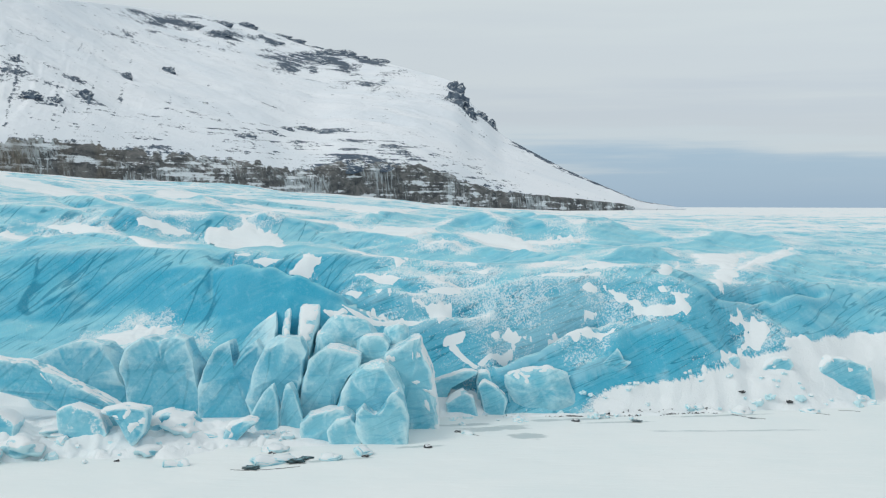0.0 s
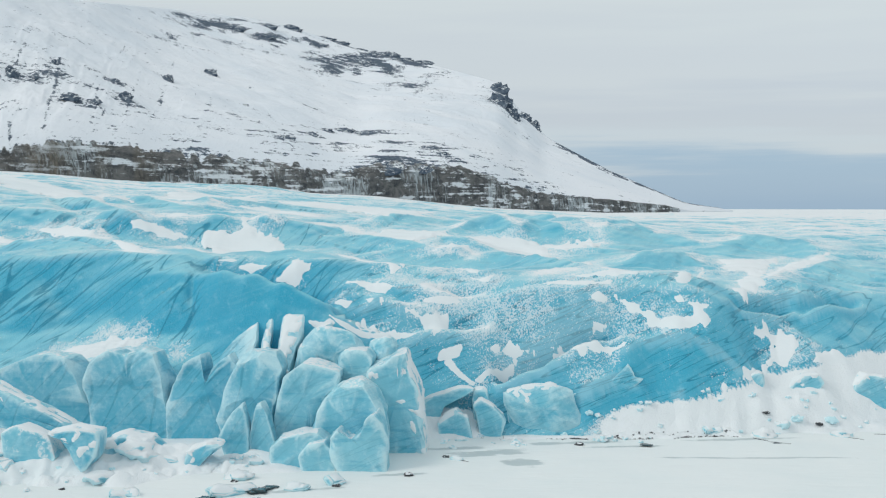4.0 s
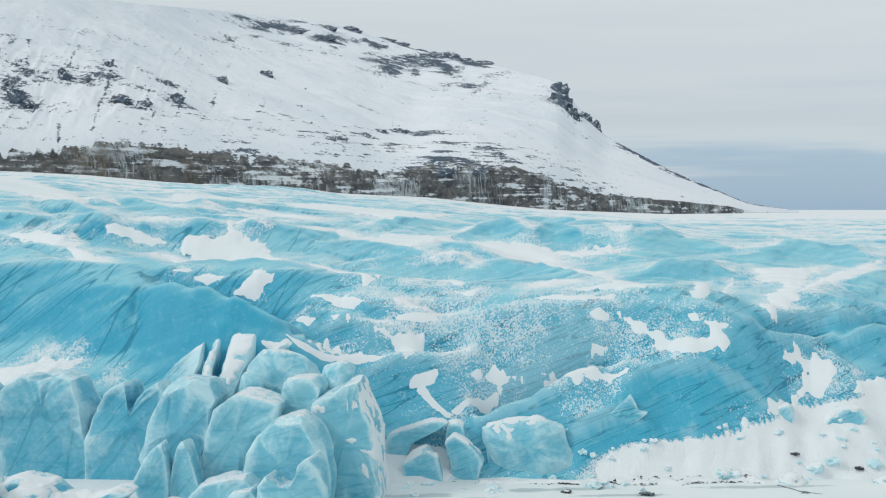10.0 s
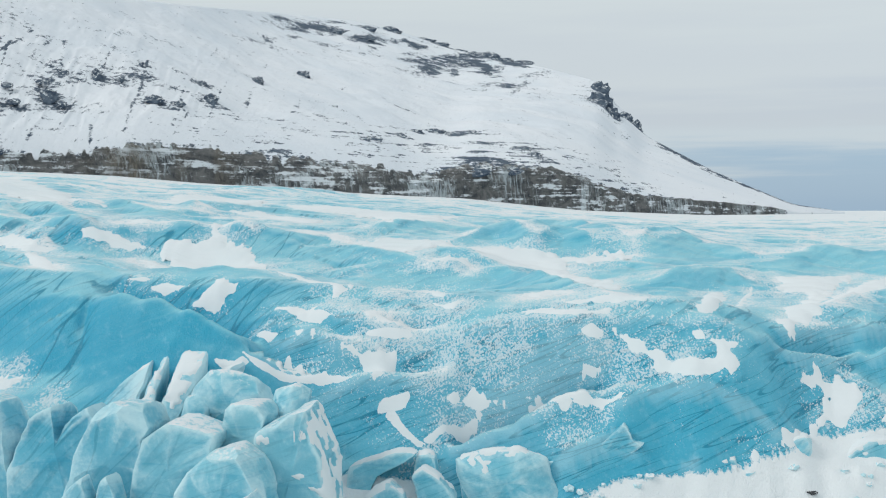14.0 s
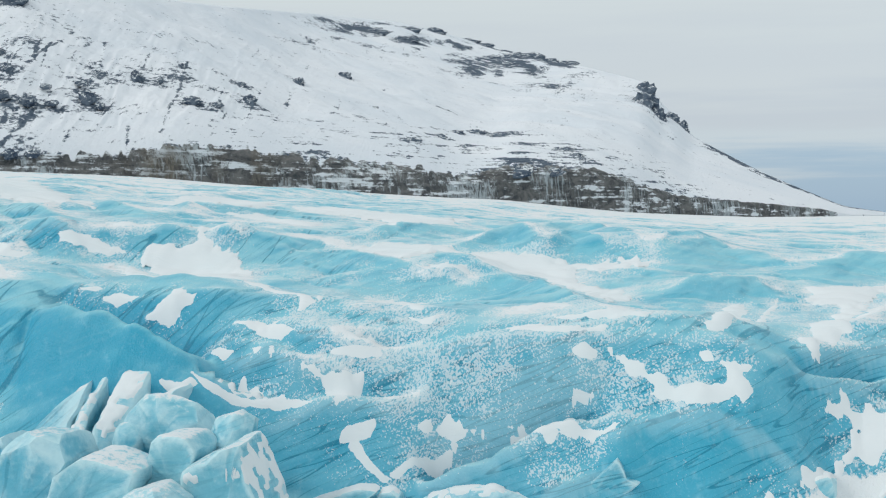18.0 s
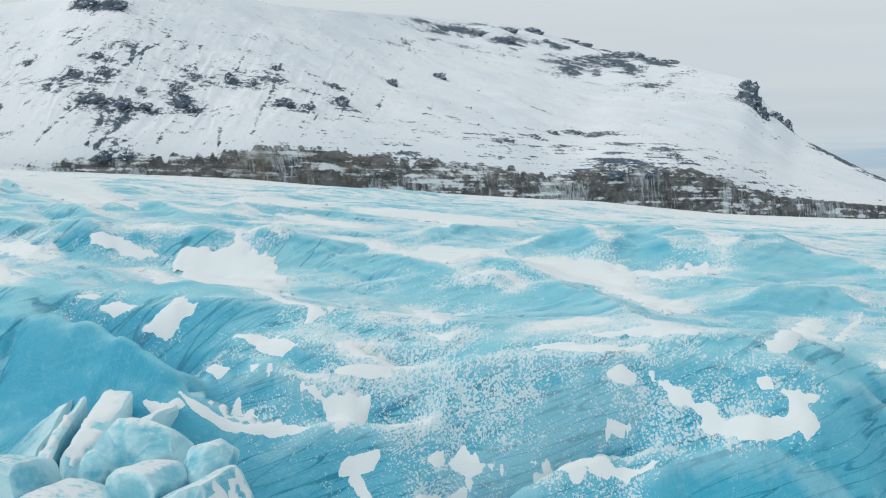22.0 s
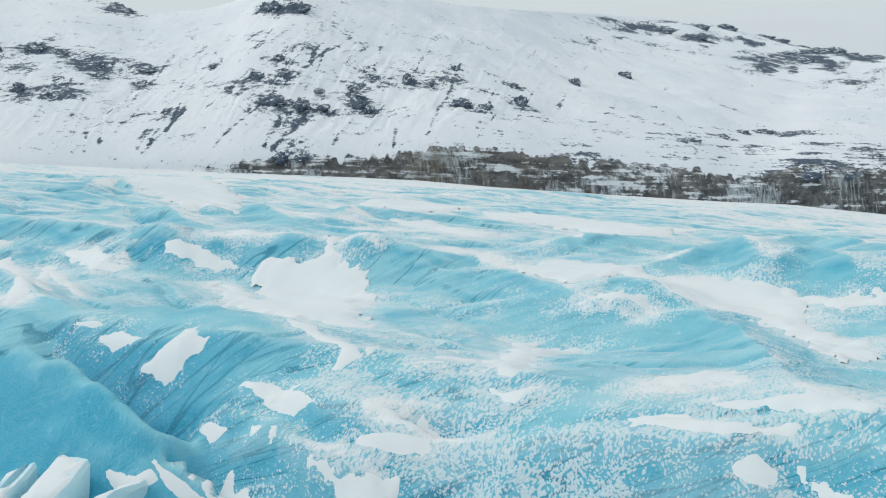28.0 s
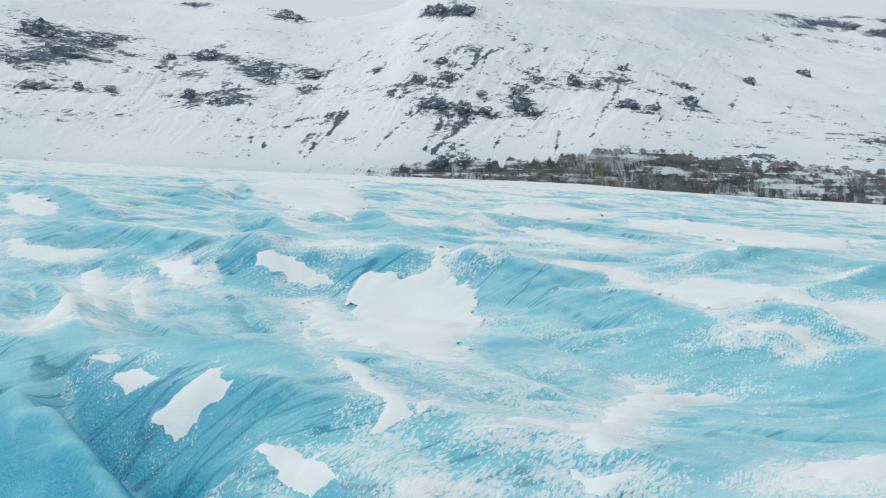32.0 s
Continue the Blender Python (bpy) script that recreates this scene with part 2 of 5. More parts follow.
DRIFTS_B = (
    [(-34.0, 187.0), (-32.0, 187.5), (-31.4, 187.3), (-32.1, 186.9)],
    [(-14.3, 181.9), (-13.7, 181.8), (-11.8, 180.8), (-11.3, 181.5), (-9.5, 180.8), (-8.4, 181.3), (-7.8, 181.8), (-8.0, 181.6), (-9.1, 180.8), (-10.2, 179.8), (-11.1, 180.0)],
    [(-13.9, 179.1), (-12.0, 178.5), (-8.0, 176.8), (-5.0, 175.8), (-2.0, 175.5), (0.2, 175.9), (1.6, 176.1), (1.5, 175.6), (0.7, 173.6), (-0.5, 173.1), (-1.0, 173.2), (-2.2, 174.9), (-4.0, 175.1), (-7.2, 176.1), (-11.2, 178.0)],
    [(-15.2, 173.5), (-13.5, 173.3), (-11.5, 173.3), (-9.4, 173.6), (-6.2, 174.1), (-2.9, 173.2), (-5.9, 173.4), (-9.2, 173.2), (-11.5, 172.8), (-13.5, 172.8)],
)
DRIFTS_C = (
    [(-7.5, 183.3), (-7.9, 185.4), (-11.7, 188.2), (-14.4, 190.3), (-13.4, 190.4), (-10.1, 188.8), (-6.5, 185.5), (-6.1, 185.2), (-6.8, 184.7), (-6.9, 183.7)],
    [(-6.2, 185.7), (-7.8, 190.9), (-5.7, 187.2), (-5.7, 185.4)],
    [(-45.3, 223.5), (-39.4, 217.6), (-16.8, 191.9), (-14.1, 191.4), (-13.3, 191.4), (-13.1, 190.0), (-14.8, 189.9), (-33.7, 211.0), (-42.3, 219.5)],
    [(1.5, 187.6), (0.5, 191.0), (0.4, 193.5), (2.7, 192.9), (4.7, 189.1), (4.2, 188.9), (3.1, 188.4), (2.1, 187.9)],
    [(-2.1, 186.8), (-1.7, 189.3), (-0.1, 190.2), (0.9, 191.0), (2.0, 188.1), (-0.0, 187.4)],
    [(-2.3, 185.5), (-1.4, 186.0), (-0.5, 186.5), (-1.3, 186.1)],
    [(1.4, 187.6), (2.6, 188.2), (3.7, 188.7), (5.0, 189.3), (5.3, 189.4), (3.9, 188.8), (2.6, 188.2)],
)
DRIFTS_D = (
    [(-7.7, 219.5), (-5.6, 220.7), (1.5, 201.2), (5.3, 185.1), (3.7, 185.3)],
    [(4.2, 183.7), (5.6, 183.1), (7.9, 183.5), (6.9, 181.4), (5.9, 181.6)],
    [(0.4, 178.1), (1.0, 180.2), (2.8, 180.0), (1.8, 178.1)],
    [(0.8, 177.4), (2.6, 177.8), (2.8, 177.4), (1.6, 177.2)],
    [(14.8, 179.3), (15.6, 179.7), (18.6, 179.8), (22.2, 178.5), (24.7, 178.8), (23.9, 178.3), (20.7, 177.3), (17.3, 177.7), (15.5, 177.9)],
    [(19.3, 181.1), (22.6, 181.9), (27.3, 182.3), (29.8, 180.5), (27.8, 180.1), (23.6, 180.7), (20.2, 180.8)],
    [(21.5, 176.2), (22.5, 176.6), (23.7, 176.5), (23.4, 176.2), (22.2, 176.0)],
)
DRIFTS_E = (
    [(24.7, 176.8), (26.5, 176.5), (28.2, 175.6), (29.8, 175.0), (30.9, 174.5), (32.8, 174.3), (35.0, 174.5), (35.3, 175.0), (34.2, 175.8), (34.6, 176.0), (36.4, 175.7), (37.3, 176.2), (38.1, 175.9), (38.1, 175.4), (37.1, 174.7), (37.5, 173.9), (36.7, 173.0), (33.9, 172.5), (32.8, 172.0), (32.8, 171.8), (32.1, 171.8), (31.4, 173.0), (29.9, 173.5), (28.3, 174.1), (29.0, 174.7), (27.8, 175.1), (26.4, 175.7), (25.8, 176.2)],
    [(33.1, 176.5), (34.0, 176.5), (34.4, 175.8), (33.5, 176.0)],
    [(21.6, 174.7), (22.8, 174.8), (23.4, 174.9), (22.2, 174.8)],
    [(35.0, 183.5), (37.0, 209.5), (39.2, 213.2), (40.1, 213.1), (39.7, 204.6), (36.6, 182.5)],
)
DRIFTS_F = (
    [(-17.3, 245.3), (-12.0, 249.8), (-6.6, 247.9), (1.4, 244.2), (9.2, 243.3), (15.3, 241.2), (21.7, 241.1), (29.6, 239.5), (28.6, 238.2), (23.5, 234.9), (18.4, 235.7), (18.2, 231.4), (20.7, 226.2), (24.4, 222.7), (25.8, 215.8), (23.8, 211.4), (20.5, 215.9), (16.3, 225.7), (13.3, 230.6), (7.9, 230.2), (3.1, 231.5), (-3.4, 241.5), (-4.6, 234.7), (-7.9, 235.6)],
    [(-3.3, 230.5), (-1.4, 226.6), (2.5, 226.5), (4.6, 225.9), (3.8, 228.1), (-0.1, 231.5)],
    [(14.0, 185.2), (15.6, 191.4), (18.5, 192.2), (20.8, 186.2), (18.6, 185.3), (16.0, 184.4)],
    [(-83.2, 236.1), (-78.8, 233.2), (-49.6, 198.0), (-43.9, 189.4), (-48.0, 192.8)],
    [(-75.4, 233.9), (-70.1, 232.0), (-64.9, 231.4), (-66.2, 229.3), (-69.7, 228.9)],
)
DRIFTS_G = (
    [(-63.3, 235.9), (-60.4, 237.2), (-56.3, 236.6), (-52.4, 236.3), (-54.2, 234.6), (-58.0, 234.9), (-61.2, 234.9)],
    [(-52.2, 232.9), (-48.9, 232.6), (-44.5, 229.6), (-46.5, 226.4)],
    [(-91.8, 234.0), (-89.3, 235.0), (-81.9, 230.9), (-56.7, 208.5), (-50.0, 201.4), (-58.8, 208.0)],
    [(-81.0, 232.4), (-83.6, 236.6), (-68.4, 223.9), (-54.5, 211.4), (-53.1, 208.8), (-65.4, 218.7)],
    [(-115.2, 240.6), (-109.1, 238.4), (-102.4, 238.8), (-94.7, 241.1), (-93.1, 237.9), (-98.1, 234.5), (-106.0, 234.2)],
    [(-154.8, 269.9), (-140.8, 264.7), (-126.2, 259.0), (-116.4, 250.1), (-125.0, 250.4), (-135.5, 255.6)],
    [(-83.0, 238.4), (-76.2, 238.6), (-68.4, 231.8), (-69.6, 230.3), (-79.0, 235.6)],
    [(-116.2, 294.3), (-438.0, 686.3), (-154.9, 369.2), (-99.7, 307.2), (-71.6, 265.2), (-78.7, 266.3), (-105.0, 289.2)],
)
DRIFTS_H = (
    [(-75.9, 299.3), (-80.7, 327.0), (-71.8, 346.0), (-57.2, 324.7), (-51.5, 303.3), (-53.3, 278.8)],
    [(-51.0, 275.5), (-45.1, 280.6), (-33.8, 273.0), (-28.8, 272.4), (-30.8, 264.7), (-40.8, 272.1)],
    [(-46.5, 307.6), (-31.7, 308.5), (-14.6, 299.3), (-10.8, 299.8), (-7.9, 285.0), (-14.9, 281.6), (-27.2, 288.6), (-37.1, 292.2)],
    [(-64.8, 249.2), (-58.0, 249.8), (-50.8, 241.4), (-54.7, 240.0)],
    [(-4.4, 211.9), (-5.2, 219.4), (-0.7, 220.8), (-1.3, 215.3), (-1.6, 208.2)],
    [(33.9, 180.5), (44.7, 217.8), (43.6, 212.2), (36.0, 180.7), (34.5, 179.9)],
    [(49.3, 224.4), (61.5, 230.3), (59.0, 223.5), (55.3, 218.4), (48.7, 189.1), (47.4, 186.6), (43.7, 182.0), (43.0, 182.1), (49.2, 204.9), (51.2, 214.6), (46.9, 212.9)],
)
DRIFTS_I = (
    [(53.2, 208.9), (60.4, 221.9), (71.6, 233.4), (65.6, 221.3), (54.8, 201.3), (49.5, 189.7)],
    [(43.7, 177.1), (46.3, 179.2), (49.8, 179.4), (50.8, 177.9), (49.7, 176.1), (46.9, 175.2), (43.4, 171.1), (40.5, 169.6), (37.8, 169.1), (41.3, 170.5), (45.4, 174.7), (47.4, 177.7), (46.0, 177.9)],
    [(-12.6, 173.8), (-10.8, 175.7), (-8.5, 174.8), (-7.0, 173.8), (-9.0, 173.5), (-11.2, 173.6)],
    [(-15.4, 178.6), (-12.3, 177.9), (-13.3, 177.2)],
    [(-14.2, 181.6), (-11.1, 181.2), (-6.7, 179.4), (-7.8, 179.0), (-10.8, 179.5)],
    [(-2.1, 177.3), (0.1, 177.5), (2.9, 177.5), (1.2, 177.1)],
    [(-53.1, 172.6), (-49.4, 174.4), (-46.3, 175.8), (-41.9, 175.2), (-40.5, 172.7), (-44.2, 170.9), (-47.5, 170.3), (-51.5, 169.5)],
)
DRIFTS_J = (
    [(-17.8, 172.2), (-15.7, 172.3), (-15.0, 173.0), (-14.4, 172.8), (-15.1, 172.1), (-16.9, 171.8)],
    [(1.0, 171.7), (1.8, 171.8), (2.8, 171.1), (4.6, 170.2), (5.5, 170.1), (4.7, 169.9), (2.9, 170.6), (1.6, 171.5)],
    [(5.2, 170.3), (8.1, 172.1), (10.1, 173.0), (10.4, 173.0), (8.1, 171.9), (5.7, 170.2)],
    [(6.8, 172.9), (10.0, 174.0), (13.3, 173.7), (17.1, 173.8), (21.0, 171.4), (26.0, 171.5), (25.2, 171.3), (21.6, 170.9), (19.0, 170.7), (15.5, 173.7), (10.1, 173.5)],
    [(0.1, 171.9), (0.6, 172.3), (3.3, 172.5), (2.8, 172.1), (1.5, 172.0)],
    [(52.3, 175.7), (54.3, 178.3), (56.5, 178.7), (57.5, 178.2), (57.3, 177.4), (54.6, 176.7)],
)
DRIFTS = DRIFTS_A + DRIFTS_B + DRIFTS_C + DRIFTS_D + DRIFTS_E + DRIFTS_F + DRIFTS_G + DRIFTS_H + DRIFTS_I + DRIFTS_J
DRIFTS_SHORE = (
    [(-51.5, 170.8), (-50.2, 172.2), (-48.2, 173.9), (-45.3, 174.9), (-42.5, 174.3), (-41.2, 173.0), (-42.7, 171.4), (-44.8, 170.3), (-47.3, 168.2), (-50.2, 167.8)],
    [(-66.0, 133.0), (-50.0, 134.5), (-40.0, 136.0), (-30.0, 138.5), (-22.0, 142.0), (-20.0, 145.0), (-28.0, 147.5), (-40.0, 146.5), (-52.0, 143.5), (-66.0, 142.0)],
)
DRIFTS = DRIFTS + DRIFTS_SHORE


# cracks and undercut lips of the front: place, turn, half length, depth
HOLLOWS = ((16.5, 172.4, 9, 10.0, 4.6), (2.0, 175.0, 8, 7.0, 1.4), (47.0, 182.0, 30, 7.0, 2.0), (-4.0, 177.6, -14, 7.0, 1.0), (57.0, 186.0, 28, 8.0, 1.8))
# fields of small wind-cut flecks: place and reach
SPRINKLED = ((-35.5, 169.5, 2.4, 4, 0.7), (11, 175.5, 18, 5, 0.86), (2, 178.5, 9, 4, 0.8), (24, 176, 12, 4.5, 0.8), (36, 184, 9, 6, 0.5), (-6, 193, 9, 8, 0.5), (-18, 212, 12, 9, 0.55), (22, 190, 12, 7, 0.5), (-58, 214, 16, 9, 0.5), (-36, 206, 9, 6, 0.55), (32, 196, 9, 9, 0.5), (-14, 228, 16, 8, 0.5), (46, 200, 10, 12, 0.5), (-70, 226, 16, 9, 0.5), (-44, 222, 12, 10, 0.55))


def edge_distance(x, y, line):
    """Metres to the outline's edge: positive inside."""
    d, odd = np.full(x.shape, 1e9), np.zeros(x.shape, bool)
    for (ax, ay), (cx, cy) in zip(line, line[1:] + line[:1]):
        ex, ey = cx - ax, cy - ay
        t = np.clip(((x - ax) * ex + (y - ay) * ey) / (ex * ex + ey * ey + 1e-9), 0, 1)
        d = np.minimum(d, np.hypot(x - ax - t * ex, y - ay - t * ey))
        odd ^= ((ay > y) != (cy > y)) & (x < ax + (y - ay) * ex / (ey if ey else 1e-9))
    return np.where(odd, d, -d)


def near_drift(x, y, reach):
    """1 inside a drift's outline, fading to 0 at reach metres from it."""
    out = np.zeros(x.shape)
    for line in DRIFTS:
        px, py = [p[0] for p in line], [p[1] for p in line]
        box = (x > min(px) - reach) & (x < max(px) + reach) & (y > min(py) - reach) & (y < max(py) + reach)
        if box.any():
            out[box] = np.maximum(out[box], smooth(-reach, 0, edge_distance(x[box], y[box], line)))
    return out


def base_height(x, y):
    xs = sorted(COLUMNS)
    rows = np.stack([curve(y, *COLUMNS[c]) for c in xs])
    z = np.zeros_like(x, dtype=float)
    at = np.clip(np.interp(x, xs, range(len(xs))), 0, len(xs) - 1.001)
    i = at.astype(int)
    f = at - i
    low, high = np.take_along_axis(rows, i[None], 0)[0], np.take_along_axis(rows, i[None] + 1, 0)[0]
    f = f * f * (3 - 2 * f)
    return low * (1 - f) + high * f


def domes(x, y, lx, ly, seed, front=1.5, back=0.75):
    """Rounded hummocks that meet in creases: height 0 to 1, and how near the crease is."""
    u, v = x / lx, y / ly
    iu, iv = np.floor(u), np.floor(v)
    one, two = np.full(u.shape, 9.0), np.full(u.shape, 9.0)
    top = np.zeros(u.shape)
    for a in (-1, 0, 1):
        for b in (-1, 0, 1):
            ku, kv = iu + a, iv + b
            du = u - ku - 0.15 - 0.7 * lattice(ku, kv, seed)
            dv = v - kv - 0.15 - 0.7 * lattice(ku, kv, seed + 1)
            dv = np.where(dv < 0, dv * front, dv * back)
            d = du * du + dv * dv - 0.25 * lattice(ku, kv, seed + 2)
            closer = d < one
            two = np.where(closer, one, np.minimum(two, d))
            one = np.where(closer, d, one)
    return np.clip(1 - 1.5 * np.clip(one + 0.08, 0, 2) ** 1.6, -0.2, 1.2), two - one


def crest_line(x, y, height, front, back, *points):
    """Rise of a crest (or fall of a trough), and its lee side behind the crest; a place may carry its own height."""
    own = [p[2] if len(p) > 2 else 1.0 for p in points]
    points = [p[:2] for p in points]
    best, along = np.full(x.shape, 1e9), np.zeros(x.shape)
    behind = np.zeros(x.shape, bool)
    length = sum(math.dist(a, b) for a, b in zip(points, points[1:]))
    tall = np.ones(x.shape)
    run = 0.0
    for (ax, ay), (bx, by), low, high in zip(points, points[1:], own, own[1:]):
        ex, ey = bx - ax, by - ay
        seg = math.hypot(ex, ey)
        t = np.clip(((x - ax) * ex + (y - ay) * ey) / (seg * seg), 0, 1)
        px, py = ax + t * ex, ay + t * ey
        d = np.hypot(x - px, y - py)
        near = d < best
        tall = np.where(near, low + (high - low) * t, tall)
        best = np.where(near, d, best)
        along = np.where(near, (run + t * seg) / length, along)
        behind = np.where(near, y > py, behind)
        run += seg
    ends = np.sin(np.pi * (0.12 + 0.76 * along)) if max(own) <= 1.0 else 1.0
    rise = ends * tall * np.exp(-((best / np.where(behind, back, front)) ** (np.where(behind, 1.0, 1.3) if max(own) <= 1.0 else 2.0)))
    lee = np.where(behind, 1.0, -1.0) * ends * np.exp(-((best / (1.3 * front)) ** 2)) * smooth(0.0, 0.8, best) * (height > 0)
    return height * rise, lee


def glacier(x, y):
    """Height of the glacier, how much snow lies on it, and where its face is clear of bands."""
    r, az = np.hypot(x - O_X, y - O_Y), azimuth(x, y)
    wob = 2.0 * fbm(x / 9, y / 9, 5, 3)
    z = base_height(x + 3 * fbm(x / 14, y / 14, 6, 2), y + wob)
    far = smooth(200, 820, r)
    z = z * (1 - far) + far * 30 + (foot_height(az) - 30) * np.clip((r - 200) / (foot_radius(az) - 200), 0, 1.15) ** 0.9
    z = z - 4.5 * smooth(300, 700, r) + (2.0 + 2.5 * smooth(16, 26, az)) * smooth(640, 880, r)
    z = z - 4.4 * smooth(215, 320, r) * smooth(640, 470, r) * smooth(12, 22, az)
    up = smooth(9, 18, z) * smooth(174, 192, y)
    wx = x + 10 * fbm(x / 38, y / 38, 11, 3)
    wy = y + 8 * fbm(x / 30, y / 30, 12, 3) + 0.22 * wx
    big, crease = domes(wx, wy, 34, 19, 21, 2.4, 0.6)
    mid, crease2 = domes(wx + 5 * fbm(x / 9, y / 9, 14, 2), wy + 2 * fbm(x / 7, y / 7, 15, 2), 15, 9, 24, 2.2, 0.65)
    flat = near_drift(x, y, 6.0)
    amp = up * (1 - 0.3 * smooth(400, 800, r)) * (1 - 0.55 * flat)
    wild = 0.30 + 0.45 * smooth(250, 380, r)
    z = z + amp * wild * (2.8 * (big - 0.74) + 2.0 * (mid - 0.74))
    tiny, crease3 = domes(wx + 3 * fbm(x / 6, y / 6, 16, 2), wy + 1.5 * fbm(x / 5, y / 5, 17, 2), 8.5, 4.6, 27, 2.0, 0.7)
    z = z + amp * (wild + 0.55) * smooth(184, 200, y) * 1.3 * (tiny - 0.74)
    lee, calm = np.zeros_like(z), np.zeros_like(z)
    for row in CRESTS:
        px, py = [p[0] for p in row[3:]], [p[1] for p in row[3:]]
        near = (x > min(px) - 24) & (x < max(px) + 24) & (y > min(py) - 24) & (y < max(py) + 24)
        if near.any():
            rise, side = crest_line(x[near], y[near], *row)
            z[near] += rise
            lee[near] += side
            if len(row[3]) > 2:
                calm[near] = smooth(0.5, 2.5, rise) * smooth(-35.5, -33.5, x[near])
    shore = smooth(-0.5, 1.0, z) * smooth(7, 4, z) * (smooth(-10, -20, x) * smooth(152, 146, y) + smooth(24, 34, x))
    z = z + shore * (0.9 + 0.8 * smooth(-16, -26, x)) * (fbm(x / 4, y / 4, 38, 4) + 0.2)
    rough = smooth(0, 5, z) * (1 - 0.75 * smooth(-14, -22, x) * smooth(192, 186, y)) * (1 - smooth(150, 420, r)) * (1 - 0.7 * flat)
    z = z + 0.3 * rough * fbm(x / 4.5, y / 3.5, 31, 4)
    wall = smooth(2, 6, z) * smooth(190, 176, y)
    whale, _ = domes(x + 0.4 * y + 4 * fbm(x / 13, y / 13, 43, 2), y - 0.10 * x + 1.5 * fbm(x / 9, y / 9, 44, 2), 19, 6.5, 45, 1.9, 0.8)
    z = z + wall * smooth(-16, -6, x) * 1.5 * (whale - 0.7) * 0.8
    z = z + wall * 0.35 * fbm(x / 9, y / 7, 33, 3)
    for lx, ly, turn, long, deep in HOLLOWS:
        u = (x - lx) * math.cos(radians(turn)) + (y - ly) * math.sin(radians(turn))
        v = (y - ly) * math.cos(radians(turn)) - (x - lx) * math.sin(radians(turn))
        v = v - 0.06 * u * u / long
        edge = smooth(1.0, 0.55, np.abs(u) / long)
        z = z + edge * deep * (0.55 * np.exp(-(((v + 1.5) / 0.9) ** 2)) - np.exp(-((v / 1.1) ** 2)))
    band = 0.42 * x - 0.065 * y - 0.9 * z + 3 * fbm(x / 25, y / 25, 39, 2)
    z = z + 0.07 * smooth(6, 12, z) * (1 - smooth(150, 330, r)) * (1 - flat) * (vnoise(band / 1.1, y / 40, 40) + 0.6 * vnoise(band / 0.5, y / 30, 41))
    gash = np.hypot((x - 2.6 + 0.5 * (y - 179.3)) / 2.2, (y - 179.3) / 0.8)
    z = z - 2.4 * np.exp(-(gash**2))
    lane = fbm(x / 46 + 0.25 * y / 13, y / 13 - 0.18 * x / 13, 47, 4)
    lane = smooth(-0.05, 0.32, lane)
    snow = 0.40 * smooth(0.25, 0.02, crease) + 0.25 * smooth(0.8, 0.4, big) + 0.20 * smooth(0.18, 0.0, crease2) + 0.16 * smooth(0.15, 0.0, crease3)
    snow = snow * up * wild + 0.46 * np.clip(lee, -1, 1) * smooth(178, 190, y) + 0.06 * smooth(174, 184, y) + 0.10 * smooth(182, 198, y) + 0.20 * smooth(145, 215, r) + 0.10 * smooth(170, 260, r) + 0.08 * smooth(230, 300, r) + 0.18 * smooth(300, 900, r) + 0.22 * smooth(4, -6, az) * smooth(230, 480, r)
    snow = snow + smooth(160, 260, r) * (0.35 + 0.65 * smooth(270, 400, r)) * (1.0 * lane - 0.16)
    bank = curve(x, (-20, 4.7), (20, 2.2), (24, 2.8), (40, 5.3), (48, 7.3), (58, 9.0), (80, 10))
    snow = snow + 1.5 * smooth(0.5, -0.3, z - bank + 0.9 * fbm(x / 4, y / 4, 37, 4)) * np.minimum(1, smooth(-10, -20, x) + smooth(18, 26, x) + np.exp(-(((x - 0.5) / 5.0) ** 4)))
    snow = snow - 0.6 * smooth(-16, -24, x) * smooth(190, 184, y) * smooth(6, 9, z)
    for px, py, wide, deep, much in SPRINKLED:
        snow = np.maximum(snow, much * np.exp(-(((x - px) / wide) ** 2) - ((y - py) / deep) ** 2))
    snow = np.maximum(snow, 0.58 * near_drift(x + 1.5 * fbm(x / 4, y / 4, 36, 3), y + 1.5 * fbm(x / 4, y / 4, 37, 3), 4.5)) + 0.35 * smooth(3.5, 0.5, z)
    return z, snow - 0.6 * calm, calm


